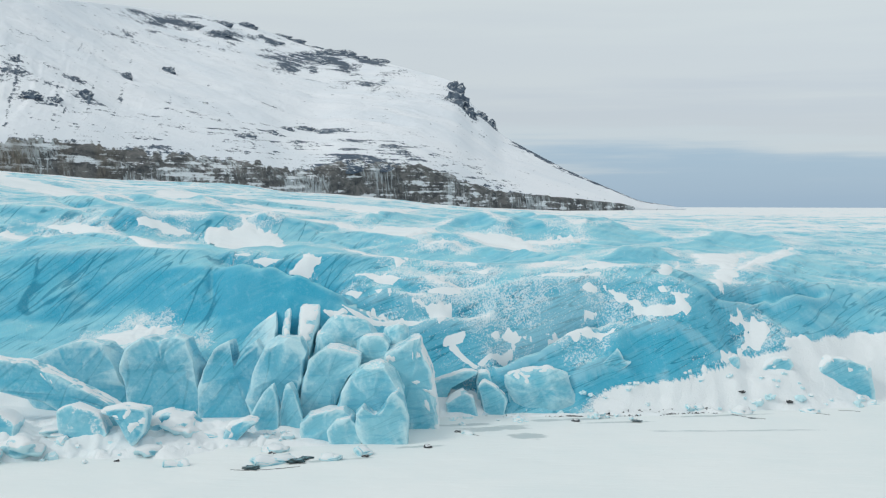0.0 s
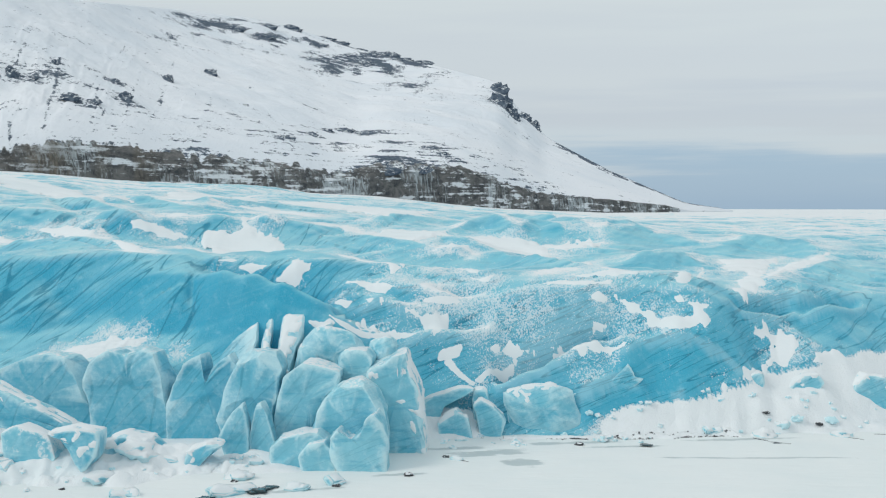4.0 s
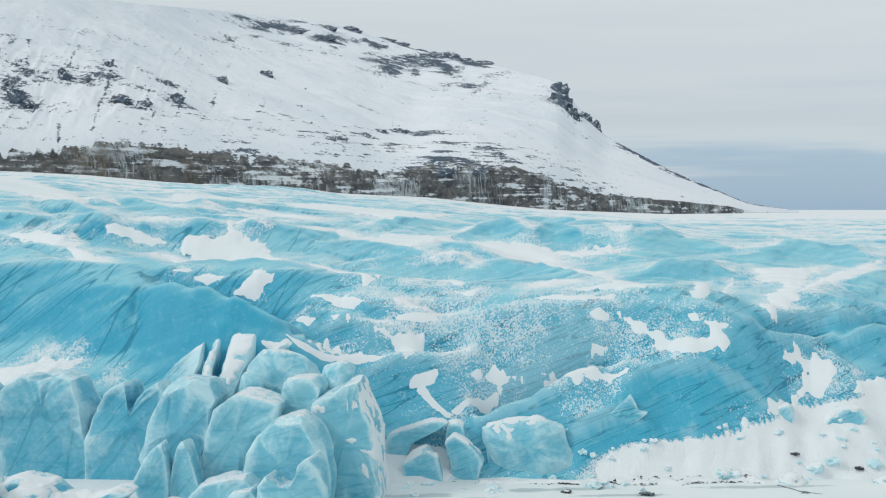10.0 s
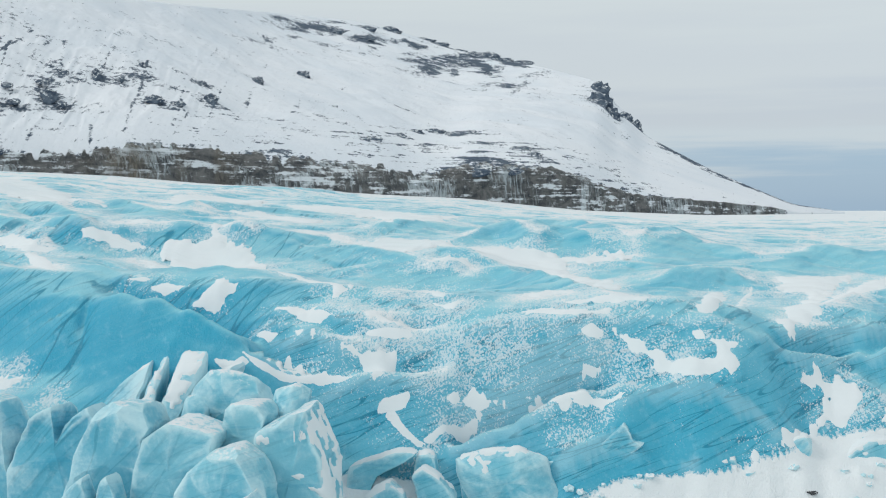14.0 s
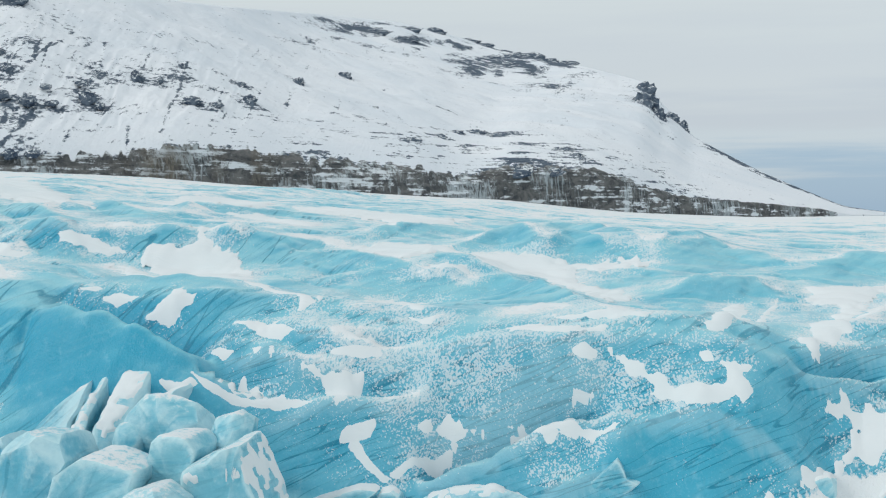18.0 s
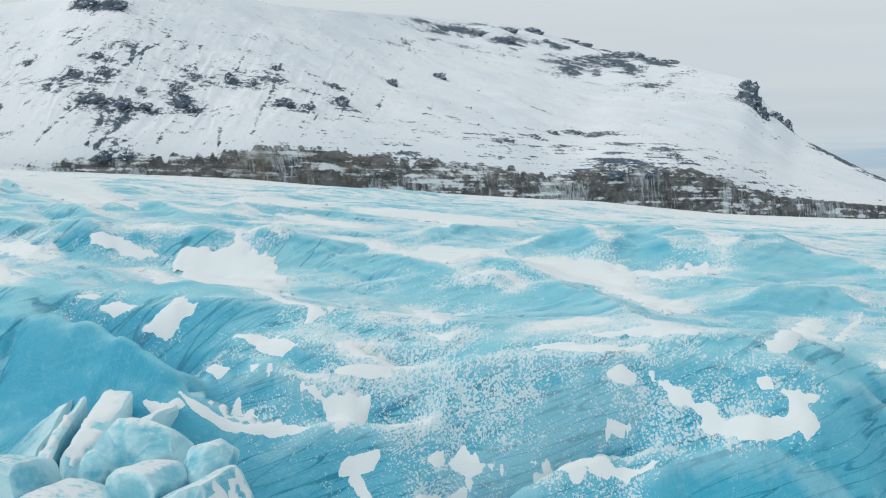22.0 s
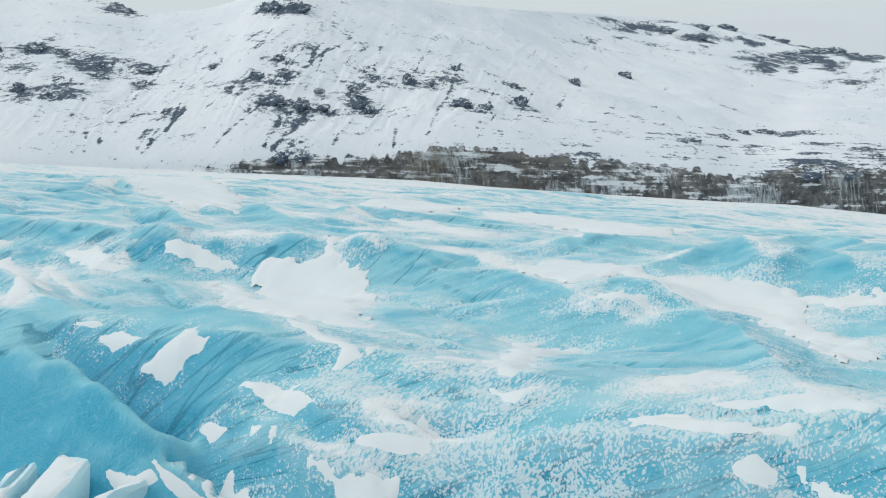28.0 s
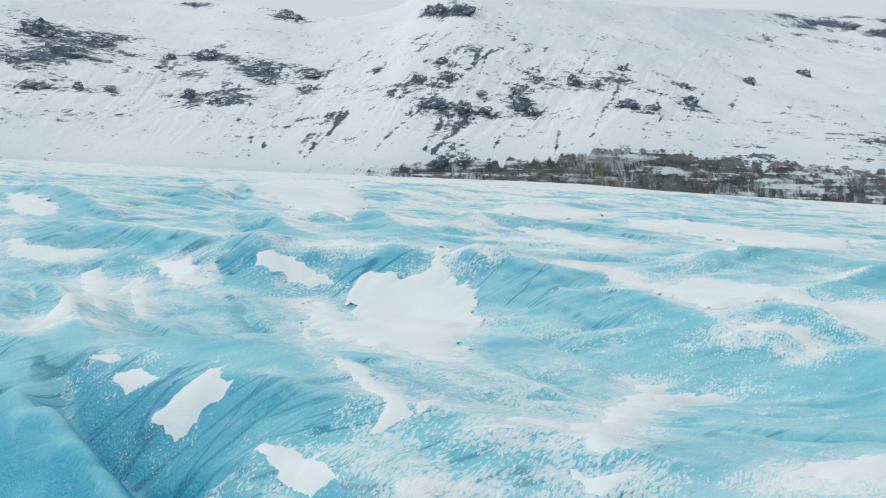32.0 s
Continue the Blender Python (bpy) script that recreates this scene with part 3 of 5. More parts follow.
# ---- materials ----
def material(name):
    mat = bpy.data.materials.new(name)
    mat.use_nodes = True
    nt = mat.node_tree
    bsdf = nt.nodes["Principled BSDF"]

    def node(kind, op=None, **values):
        n = nt.nodes.new(kind)
        if op:
            n.operation = op
        for key, value in values.items():
            k = int(key[1:]) if key[0] == "i" and key[1:].isdigit() else key
            if hasattr(value, "is_linked"):
                nt.links.new(value, n.inputs[k])
            else:
                n.inputs[k].default_value = value
        return n

    def math_(op, a, b=0.0, c=0.0):
        return node("ShaderNodeMath", op, i0=a, i1=b, i2=c).outputs[0]

    def noise_(vec, scale, detail=4.0, rough=0.5, distortion=0.0):
        return node("ShaderNodeTexNoise", Vector=vec, Scale=scale, Detail=detail, Roughness=rough, Distortion=distortion).outputs["Fac"]

    def mapped(vec, scale=(1, 1, 1), rot=(0, 0, 0)):
        return node("ShaderNodeMapping", Vector=vec, Scale=scale, Rotation=rot).outputs[0]

    def step(v, a, b):
        n = node("ShaderNodeMapRange", Value=v)
        n.interpolation_type = "SMOOTHSTEP"
        n.inputs["From Min"].default_value, n.inputs["From Max"].default_value = a, b
        return n.outputs[0]

    def mix(fac, a, b):
        n = nt.nodes.new("ShaderNodeMix")
        n.data_type = "RGBA"
        for sock, value in ((n.inputs[0], fac), (n.inputs[6], a), (n.inputs[7], b)):
            if hasattr(value, "is_linked"):
                nt.links.new(value, sock)
            else:
                sock.default_value = (*value, 1) if isinstance(value, tuple) else value
        return n.outputs[2]

    def bump(height, strength, distance, normal=None):
        n = node("ShaderNodeBump", Height=height, Strength=strength, Distance=distance)
        if normal is not None:
            nt.links.new(normal, n.inputs["Normal"])
        return n.outputs[0]

    def put(**values):
        for key, value in values.items():
            sock = bsdf.inputs[key.replace("_", " ")]
            if hasattr(value, "is_linked"):
                nt.links.new(value, sock)
            else:
                sock.default_value = value

    pos = node("ShaderNodeNewGeometry")
    return mat, dict(nt=nt, node=node, math=math_, noise=noise_, mapped=mapped, step=step, mix=mix, bump=bump, put=put,
                     position=pos.outputs["Position"], normal=pos.outputs["Normal"])


ICE_PALE, ICE_MID, ICE_DEEP, ICE_DARK = (0.35, 0.675, 0.75), (0.17, 0.56, 0.69), (0.018, 0.35, 0.53), (0.003, 0.20, 0.32)
SNOW = (0.80, 0.845, 0.86)


def ice_nodes(k, blue=0.5, steep=0.88, lined=1.0):
    """Blue glacier ice: cloudy patches, frosted flats, slope shade painted as deeper blue, and dark foliation that
    strikes along the valley and dips.
    """
    pos = k["position"]
    up = k["node"]("ShaderNodeSeparateXYZ", i0=k["normal"]).outputs["Z"]
    broad = k["noise"](k["mapped"](pos, (0.05, 0.06, 0.10)), 1.0, 5, 0.55, 0.6)
    fine = k["noise"](pos, 0.9, 6, 0.65)
    grain = k["noise"](pos, 5.0, 4, 0.7)
    col = k["mix"](k["step"](broad, 0.25, 0.75), ICE_PALE, ICE_MID)
    # Flat ice frosted pale, steep faces deepened: top-lit shading put into the colour.
    slope_shade = k["math"]("MULTIPLY_ADD", fine, 0.10, k["math"]("ADD", up, 0.06))
    split = k["node"]("ShaderNodeSeparateXYZ", i0=pos)
    west = k["step"](split.outputs["X"], -8.0, -20.0)
    depth = k["math"]("MULTIPLY_ADD", west, 0.3 * steep, 0.7 * steep)
    col = k["mix"](k["math"]("MULTIPLY", k["step"](slope_shade, 1.085, 0.66), depth), col, ICE_DEEP)
    bend = k["noise"](pos, 0.045, 3, 0.5)

    def bands(nx, ny, nz, wide, warp, length=0.035, short=0.0, octaves=2):
        across = k["node"]("ShaderNodeVectorMath", "DOT_PRODUCT", i0=pos, i1=(nx, ny, nz)).outputs["Value"]
        across = k["math"]("MULTIPLY_ADD", bend, warp, across)
        at = k["node"]("ShaderNodeCombineXYZ", i0=k["math"]("MULTIPLY", across, 1 / wide), i1=k["math"]("MULTIPLY_ADD", split.outputs["X"], short, k["math"]("MULTIPLY", split.outputs["Y"], length)), i2=k["math"]("MULTIPLY", split.outputs["Z"], 1.5 * length)).outputs[0]
        return k["noise"](at, 1.0, octaves, 0.55)

    def lines(v, a, b, place, strength, colour):
        amount = k["math"]("MULTIPLY", k["math"]("MULTIPLY", k["step"](v, a, b), place), strength * lined)
        return k["mix"](amount, col, colour)

    layers = bands(0.40, -0.065, -0.91, 2.6, 9.0, 0.06, 0.07)
    col = k["mix"](k["math"]("MULTIPLY", k["step"](layers, 0.46, 0.64), 0.4 * blue + 0.15), col, ICE_DEEP)
    where = k["noise"](pos, 0.09, 4, 0.6)
    here, there = k["step"](where, 0.42, 0.56), k["step"](where, 0.58, 0.40)
    inland = k["step"](split.outputs["Y"], 214.0, 190.0)
    east = k["math"]("MULTIPLY", k["math"]("SUBTRACT", 1.0, west), k["math"]("MULTIPLY_ADD", inland, 0.8, 0.2))
    calm = k["node"]("ShaderNodeAttribute")
    calm.attribute_name = "calm"
    slope = k["math"]("MULTIPLY", k["step"](up, 0.975, 0.88), k["math"]("SUBTRACT", 1.0, calm.outputs["Fac"]))
    most = k["math"]("MULTIPLY", k["math"]("MULTIPLY", k["step"](where, 0.36, 0.50), east), slope)
    west = k["math"]("MULTIPLY", west, slope)

    def threads(v, wide):
        return k["math"]("ABSOLUTE", k["math"]("SUBTRACT", v, 0.5)), wide, 0.4 * wide

    col = lines(bands(0.42, -0.065, -0.9, 0.9, 5.0), 0.52, 0.64, here, 0.22, ICE_DEEP)
    col = lines(bands(0.42, -0.065, -0.9, 0.7, 5.0), 0.46, 0.36, there, 0.12, ICE_PALE)
    col = lines(*threads(bands(0.36, -0.065, -0.93, 1.1, 3.0, 0.05, 0.06, 0.6), 0.022), most, 0.75, ICE_DARK)
    col = lines(*threads(bands(0.42, -0.065, -0.90, 0.6, 3.5, 0.05, 0.08, 0.6), 0.026), k["math"]("MULTIPLY", most, here), 0.6, ICE_DARK)
    col = lines(*threads(bands(0.44, -0.065, -0.88, 1.8, 5.0, 0.05, 0.04, 0.6), 0.016), k["math"]("MULTIPLY", there, east), 0.55, ICE_DARK)
    col = lines(*threads(bands(0.74, -0.09, -0.67, 2.2, 2.5, 0.035, 0.0, 0.6), 0.019), k["math"]("MULTIPLY", k["step"](where, 0.36, 0.50), west), 0.7, ICE_DARK)
    col = lines(*threads(bands(0.66, -0.09, -0.75, 1.3, 2.5, 0.04, 0.0, 0.6), 0.020), k["math"]("MULTIPLY", here, west), 0.55, ICE_DARK)
    col = lines(*threads(bands(0.90, -0.09, -0.42, 4.0, 4.0, 0.03, 0.0, 0.4), 0.012), west, 0.7, ICE_DARK)
    col = k["mix"](k["math"]("MULTIPLY", k["step"](fine, 0.52, 0.72), 0.16), col, (0.52, 0.81, 0.89))
    return k["mix"](k["math"]("MULTIPLY", k["step"](grain, 0.54, 0.72), 0.16), col, (0.55, 0.82, 0.89))


def glacier_material():
    mat, k = material("glacier_ice")
    pos = k["position"]
    ice = ice_nodes(k)
    lie = k["node"]("ShaderNodeAttribute")
    lie.attribute_name = "snow"
    up = k["node"]("ShaderNodeSeparateXYZ", i0=k["normal"]).outputs["Z"]
    warp = k["node"]("ShaderNodeTexNoise", Vector=pos, Scale=0.35, Detail=2.0).outputs["Color"]
    bent = k["node"]("ShaderNodeVectorMath", "MULTIPLY_ADD", i0=warp, i1=(1.6, 1.6, 1.6), i2=pos).outputs[0]
    wind = k["mapped"](bent, (1.0, 0.34, 0.9), (0, 0, radians(-24)))
    cell = k["node"]("ShaderNodeTexVoronoi", Vector=wind, Scale=5.6, Randomness=1.0).outputs["Distance"]
    fleck = k["math"]("MULTIPLY_ADD", k["math"]("SUBTRACT", 0.45, cell), 0.55, k["noise"](wind, 4.2, 3, 0.6, 0.3))
    small = k["noise"](k["mapped"](pos, (1.0, 0.6, 1.0), (0, 0, radians(-20))), 11.0, 2, 0.6)
    ripple = k["noise"](k["mapped"](pos, (1.0, 0.7, 1.0), (0, 0, radians(-25))), 0.7, 4, 0.6, 0.3)
    coarse = k["noise"](k["mapped"](pos, (0.7, 1.0, 1.0)), 0.12, 5, 0.62)

    def off(v, times):
        return k["math"]("MULTIPLY", k["math"]("SUBTRACT", v, 0.5), times)

    zone = k["math"]("ADD", lie.outputs["Fac"], k["math"]("ADD", off(coarse, 1.5), off(ripple, 0.7)))
    zone = k["math"]("ADD", zone, k["math"]("MULTIPLY", k["math"]("SUBTRACT", up, 0.95), 0.6))
    amount = k["math"]("ADD", zone, k["math"]("ADD", off(fleck, 1.15), off(small, 0.2)))
    solid = k["step"](k["math"]("ADD", zone, off(fleck, 0.5)), 0.55, 0.80)
    snow = k["math"]("MAXIMUM", solid, k["math"]("MULTIPLY", k["step"](amount, 0.36, 0.54), 0.66))
    veil = k["math"]("MULTIPLY", k["math"]("MULTIPLY", k["step"](zone, -0.05, 0.50), k["step"](up, 0.955, 0.995)), 0.42)
    # Convex crests are paled: a painted glow of light through thin ice.
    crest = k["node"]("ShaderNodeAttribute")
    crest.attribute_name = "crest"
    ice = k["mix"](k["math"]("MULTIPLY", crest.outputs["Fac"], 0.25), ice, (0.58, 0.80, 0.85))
    ice = k["mix"](veil, ice, (0.70, 0.84, 0.87))
    k["put"](Base_Color=k["mix"](snow, ice, SNOW), Roughness=k["math"]("MULTIPLY_ADD", snow, 0.4, 0.42), Specular_IOR_Level=0.2)
    n = k["bump"](ripple, 0.5, 0.35)
    n = k["bump"](cell, 0.45, -0.10, n)
    n = k["bump"](snow, 0.2, 0.04, n)
    n = k["bump"](small, 0.22, 0.06, n)
    k["put"](Normal=n)
    return mat


def snow_material(name="snow", wet=False):
    mat, k = material(name)
    pos = k["position"]
    broad = k["noise"](pos, 0.05, 5, 0.55, 0.4)
    col = k["mix"](k["step"](broad, 0.35, 0.7), (0.81, 0.855, 0.85) if wet else SNOW, (0.76, 0.825, 0.825) if wet else (0.76, 0.83, 0.85))
    drift = k["noise"](k["mapped"](pos, (0.25, 0.9, 0.6), (0, 0, radians(20))), 1.0, 5, 0.6, 0.4)
    grain = k["noise"](pos, 3.0, 5, 0.7)
    col = k["mix"](k["math"]("MULTIPLY", k["step"](grain, 0.5, 0.8), 0.25), col, (0.70, 0.79, 0.82))
    rough = 0.9
    if wet:
        at = k["node"]("ShaderNodeAttribute")
        at.attribute_name = "wet"
        ragged = k["noise"](k["mapped"](pos, (0.4, 1.0, 1.0)), 0.8, 6, 0.65)
        grey = k["step"](k["math"]("MULTIPLY_ADD", k["math"]("SUBTRACT", ragged, 0.5), 1.2, at.outputs["Fac"]), 0.42, 0.62)
        col = k["mix"](k["math"]("MULTIPLY", grey, 0.7), col, (0.40, 0.48, 0.49))
        rough = k["math"]("MULTIPLY_ADD", grey, -0.5, 0.9)
    n = k["bump"](drift, 0.4, 0.3)
    k["put"](Base_Color=col, Roughness=rough, Specular_IOR_Level=0.15, Normal=k["bump"](grain, 0.25, 0.06, n))
    return mat


def mountain_material():
    mat, k = material("snowy_mountain_slope")
    pos = k["position"]
    patch = k["noise"](k["mapped"](pos, (0.02, 0.02, 0.05)), 1.0, 8, 0.68, 0.4)
    bits = k["noise"](k["mapped"](pos, (0.14, 0.07, 0.14)), 1.0, 6, 0.72)

    def value(name):
        n = k["node"]("ShaderNodeAttribute")
        n.attribute_name = name
        return n.outputs["Fac"]

    def off(v, times):
        return k["math"]("MULTIPLY", k["math"]("SUBTRACT", v, 0.5), times)

    cliff, brown = value("cliff"), value("brown")
    specks = k["noise"](k["mapped"](pos, (0.36, 0.14, 0.30)), 1.0, 5, 0.75)
    amount = k["math"]("ADD", value("rock"), k["math"]("ADD", off(patch, 1.4), k["math"]("ADD", off(bits, 1.3), off(specks, 1.05))))
    ledge = k["noise"](k["mapped"](pos, (0.012, 0.012, 0.30)), 1.0, 4, 0.6)
    amount = k["math"]("ADD", amount, k["math"]("MULTIPLY", off(ledge, 1.9), value("ledge")))
    rock = k["step"](amount, 0.46, 0.64)
    # Stone colours carry a blue cast that stands in for distance haze.
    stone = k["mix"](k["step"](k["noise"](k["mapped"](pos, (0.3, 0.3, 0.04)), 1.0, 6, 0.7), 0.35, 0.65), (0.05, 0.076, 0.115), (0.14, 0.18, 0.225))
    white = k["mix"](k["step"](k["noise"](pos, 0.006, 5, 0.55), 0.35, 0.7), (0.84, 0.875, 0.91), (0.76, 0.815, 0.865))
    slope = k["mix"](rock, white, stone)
    # the rock wall: mottled stone, snow on its ledges, frozen trickles down its face
    mottle = k["noise"](k["mapped"](pos, (0.06, 0.06, 0.10)), 1.0, 7, 0.7, 0.6)
    wall = k["mix"](k["step"](mottle, 0.34, 0.66), (0.050, 0.058, 0.064), (0.19, 0.19, 0.185))
    streak = k["noise"](k["mapped"](pos, (0.55, 0.55, 0.03)), 1.0, 4, 0.65, 0.3)
    wall = k["mix"](k["math"]("MULTIPLY", k["step"](streak, 0.42, 0.66), 0.35), wall, (0.17, 0.175, 0.175))
    icy = k["noise"](k["mapped"](pos, (0.022, 0.022, 0.012)), 1.0, 3, 0.6)
    trickle = k["noise"](k["mapped"](pos, (0.34, 0.34, 0.02)), 1.0, 5, 0.7, 0.6)
    frozen = k["step"](k["math"]("ADD", k["math"]("ADD", trickle, off(icy, 0.9)), off(mottle, 0.35)), 0.50, 0.68)
    wall = k["mix"](k["math"]("MULTIPLY", frozen, 0.75), wall, (0.50, 0.57, 0.60))
    soil = k["mix"](k["step"](streak, 0.35, 0.7), (0.10, 0.086, 0.064), (0.23, 0.198, 0.150))
    wall = k["mix"](k["math"]("MULTIPLY", brown, 0.85), wall, soil)
    shelf = k["math"]("ADD", off(ledge, 1.3), k["math"]("ADD", off(bits, 0.9), off(k["noise"](k["mapped"](pos, (0.03, 0.03, 0.08)), 1.0, 6, 0.7), 1.6)))
    wall = k["mix"](k["math"]("MULTIPLY", k["step"](shelf, 0.06, 0.26), k["math"]("SUBTRACT", 1.0, k["math"]("MULTIPLY", brown, 0.95))), wall, (0.74, 0.79, 0.82))
    edge = k["step"](k["math"]("ADD", cliff, k["math"]("ADD", off(bits, 0.15), off(ledge, 1.3))), 0.46, 0.66)
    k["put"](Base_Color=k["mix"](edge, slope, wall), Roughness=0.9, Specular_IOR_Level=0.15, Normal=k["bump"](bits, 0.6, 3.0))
    return mat


def rock_material():
    mat, k = material("dark_rock_with_snow")
    pos = k["position"]
    up = k["node"]("ShaderNodeSeparateXYZ", i0=k["normal"]).outputs["Z"]
    bits = k["math"]("ADD", k["math"]("MULTIPLY", k["noise"](pos, 0.22, 6, 0.7), 0.65), k["math"]("MULTIPLY", k["noise"](pos, 0.8, 4, 0.7), 0.35))
    col_tex = k["noise"](k["mapped"](pos, (0.12, 0.12, 0.02)), 1.0, 6, 0.65, 0.3)
    # Rock colours shifted towards blue, with distance haze painted in.
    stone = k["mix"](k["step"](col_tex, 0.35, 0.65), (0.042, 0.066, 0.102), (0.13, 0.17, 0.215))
    lying = k["step"](k["math"]("MULTIPLY_ADD", bits, 1.7, up), 1.70, 1.86)
    k["put"](Base_Color=k["mix"](lying, stone, SNOW), Roughness=0.9, Specular_IOR_Level=0.2, Normal=k["bump"](bits, 0.8, 1.5))
    return mat


MAT_GLACIER, MAT_SNOW, MAT_LAKE, MAT_MOUNTAIN, MAT_ROCK = glacier_material(), snow_material(), snow_material("lake_snow", True), mountain_material(), rock_material()


# ---- large structure ----
ICE = {}


def ice_at(x, y):
    """Height of the built glacier at a place."""
    az, r = float(azimuth(x, y)), math.hypot(x - O_X, y - O_Y)
    i = min(max(int(np.searchsorted(ICE["r"], r)) - 1, 0), len(ICE["r"]) - 2)
    j = min(max(int(np.searchsorted(ICE["az"], az)) - 1, 0), len(ICE["az"]) - 2)
    f = min(max((r - ICE["r"][i]) / (ICE["r"][i + 1] - ICE["r"][i]), 0), 1)
    g = min(max((az - ICE["az"][j]) / (ICE["az"][j + 1] - ICE["az"][j]), 0), 1)
    z = ICE["z"]
    return float((z[i, j] * (1 - g) + z[i, j + 1] * g) * (1 - f) + (z[i + 1, j] * (1 - g) + z[i + 1, j + 1] * g) * f)


def build_glacier():
    az = np.concatenate([np.linspace(-85, -31, 40), np.linspace(-30, 60, 620), np.linspace(61, 95, 30)])
    r = np.concatenate([np.geomspace(62, 1800, 1000), np.geomspace(1830, 4700, 60)])
    A, R = np.meshgrid(np.radians(az), r)
    X, Y = O_X - R * np.sin(A), O_Y + R * np.cos(A)
    Z, snow, calm = glacier(X, Y)
    rise = np.gradient(Z, axis=0) / np.gradient(R, axis=0)
    face = smooth(0.02, 0.16, rise)
    near, far = smooth(190, 240, R), smooth(250, 500, R)
    snow = snow + near * (0.28 + 0.16 * far) * (1 - face) - near * 0.22 * face * (1 - 0.3 * far)
    # Convexity along the radius; sets where the crest glow is painted.
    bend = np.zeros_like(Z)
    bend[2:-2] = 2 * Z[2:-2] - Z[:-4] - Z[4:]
    ICE.update(az=az, r=r, z=Z)
    me = grid_mesh("glacier", X, Y, Z)
    vertex_value(me, "snow", snow)
    vertex_value(me, "calm", calm)
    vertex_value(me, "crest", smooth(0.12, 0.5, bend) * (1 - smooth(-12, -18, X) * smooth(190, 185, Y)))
    me.materials.append(MAT_GLACIER)
    ob = new("glacier", me)
    return tagged(ob, "blue glacier ice with wind-blown snow in its hollows", "glacier", kind="structure")


# thin wet places on the lake: place, reach across and along, turn
WET = ((7.0, 153.0, 6, 2.6, 20), (11.0, 148.0, 3.0, 2.6, 0), (3.0, 155.5, 5, 1.2, 8), (18.0, 160.0, 8, 1.2, 14), (40.0, 163.0, 9, 0.9, 4), (38.0, 152.0, 16, 0.6, 2), (-3.0, 141.5, 4, 0.8, 15), (-12.0, 134.0, 5, 0.7, 20), (24.0, 158.0, 7, 0.7, 10))


def lake_height(x, y):
    near = np.exp(-((x / 250) ** 2) - ((y - 120) / 200) ** 2)
    return near * (0.25 * fbm(x / 25, y / 18, 41, 3) + 0.05 * fbm(x / 5, y / 2.5, 42, 3))


def build_lake():
    xs = np.concatenate([np.linspace(-4900, -90, 16), np.linspace(-80, 80, 320), np.linspace(90, 4900, 16)])
    ys = np.concatenate([np.linspace(-4900, 60, 16), np.linspace(65, 175, 240), np.linspace(185, 4900, 14)])
    X, Y = np.meshgrid(xs, ys)
    wet = np.zeros_like(X)
    for px, py, wide, deep, turn in WET:
        u = (X - px) * math.cos(radians(turn)) + (Y - py) * math.sin(radians(turn))
        v = (Y - py) * math.cos(radians(turn)) - (X - px) * math.sin(radians(turn))
        wet = np.maximum(wet, 0.75 * np.exp(-((u / wide) ** 4) - (v / deep) ** 2))
    me = grid_mesh("ground", X, Y, lake_height(X, Y) - 0.05 * wet)
    vertex_value(me, "wet", wet)
    me.materials.append(MAT_LAKE)
    return tagged(new("ground", me), "frozen lake and plain under smooth wind-packed snow", "frozen lake", kind="structure")


def sky_angle(az):
    """How high the mountain's ridge stands over the horizon, as rise over run."""
    return curve(az, (-30, -0.001), (-12, -0.002), (-9.7, 0.0035), (-6, 0.0313), (-2.8, 0.061), (-2.5, 0.064), (-1.8, 0.082), (-1.1, 0.089), (-0.6, 0.106), (0, 0.111), (2.6, 0.123),
                 (6.6, 0.137), (9.5, 0.153), (12, 0.163), (16, 0.169), (19, 0.172), (22, 0.176), (25, 0.187), (29, 0.196), (31.6, 0.188), (32.5, 0.176), (34.2, 0.168), (36.8, 0.163), (39.6, 0.174), (42.3, 0.174), (45.2, 0.178), (50, 0.2), (60, 0.21), (90, 0.2))


def ridge_radius(az):
    return curve(az, (-30, 3700), (-12, 1900), (-9.7, 1720), (-3, 2100), (0, 2500), (8, 3000), (14, 2700), (20, 1700), (30, 1350), (45, 1500), (90, 1600))


def cliff_rise(az):
    """Height of the rock band at the foot."""
    return curve(az, (-30, 0), (-9.6, 0), (-9.2, 7), (-5.9, 15), (-2, 17), (1.8, 36), (5.4, 28), (7, 16), (8.9, 13), (10, 18), (15, 14), (17, 15), (18.5, 20), (22, 20), (23.5, 13), (25.5, 8), (30, 5), (34, 2), (40, 0), (90, 0))


def eased(fn, az, reach):
    return sum(fn(az + k * reach / 2) for k in (-2, -1, 0, 1, 2)) / 5


def mountain_height(az, r):
    foot, top = foot_radius(az), eased(ridge_radius, az, 2.0)
    zc = foot_height(az) + eased(cliff_rise, az, 0.5)
    el_c = (zc - 30) / (foot + 14)
    s = (r - foot - 14) / np.maximum(top - foot - 14, 60)
    sc = np.clip(s, 0, 1)
    shape = curve(az, (-10, 0.8), (0, 0.62), (15, 0.5), (25, 0.55), (35, 0.62), (90, 0.62))
    el = el_c + (eased(sky_angle, az, 0.35) - el_c) * sc ** shape
    z = 30 + r * el
    w = np.clip((r - foot) / 14, 0, 1)
    z = np.where(s < 0, foot_height(az) - 6 + (zc - foot_height(az) + 6) * smooth(0.1, 0.7, w), z)
    z = np.where(s > 1, z - (s - 1) * 420, z)
    return z, sc


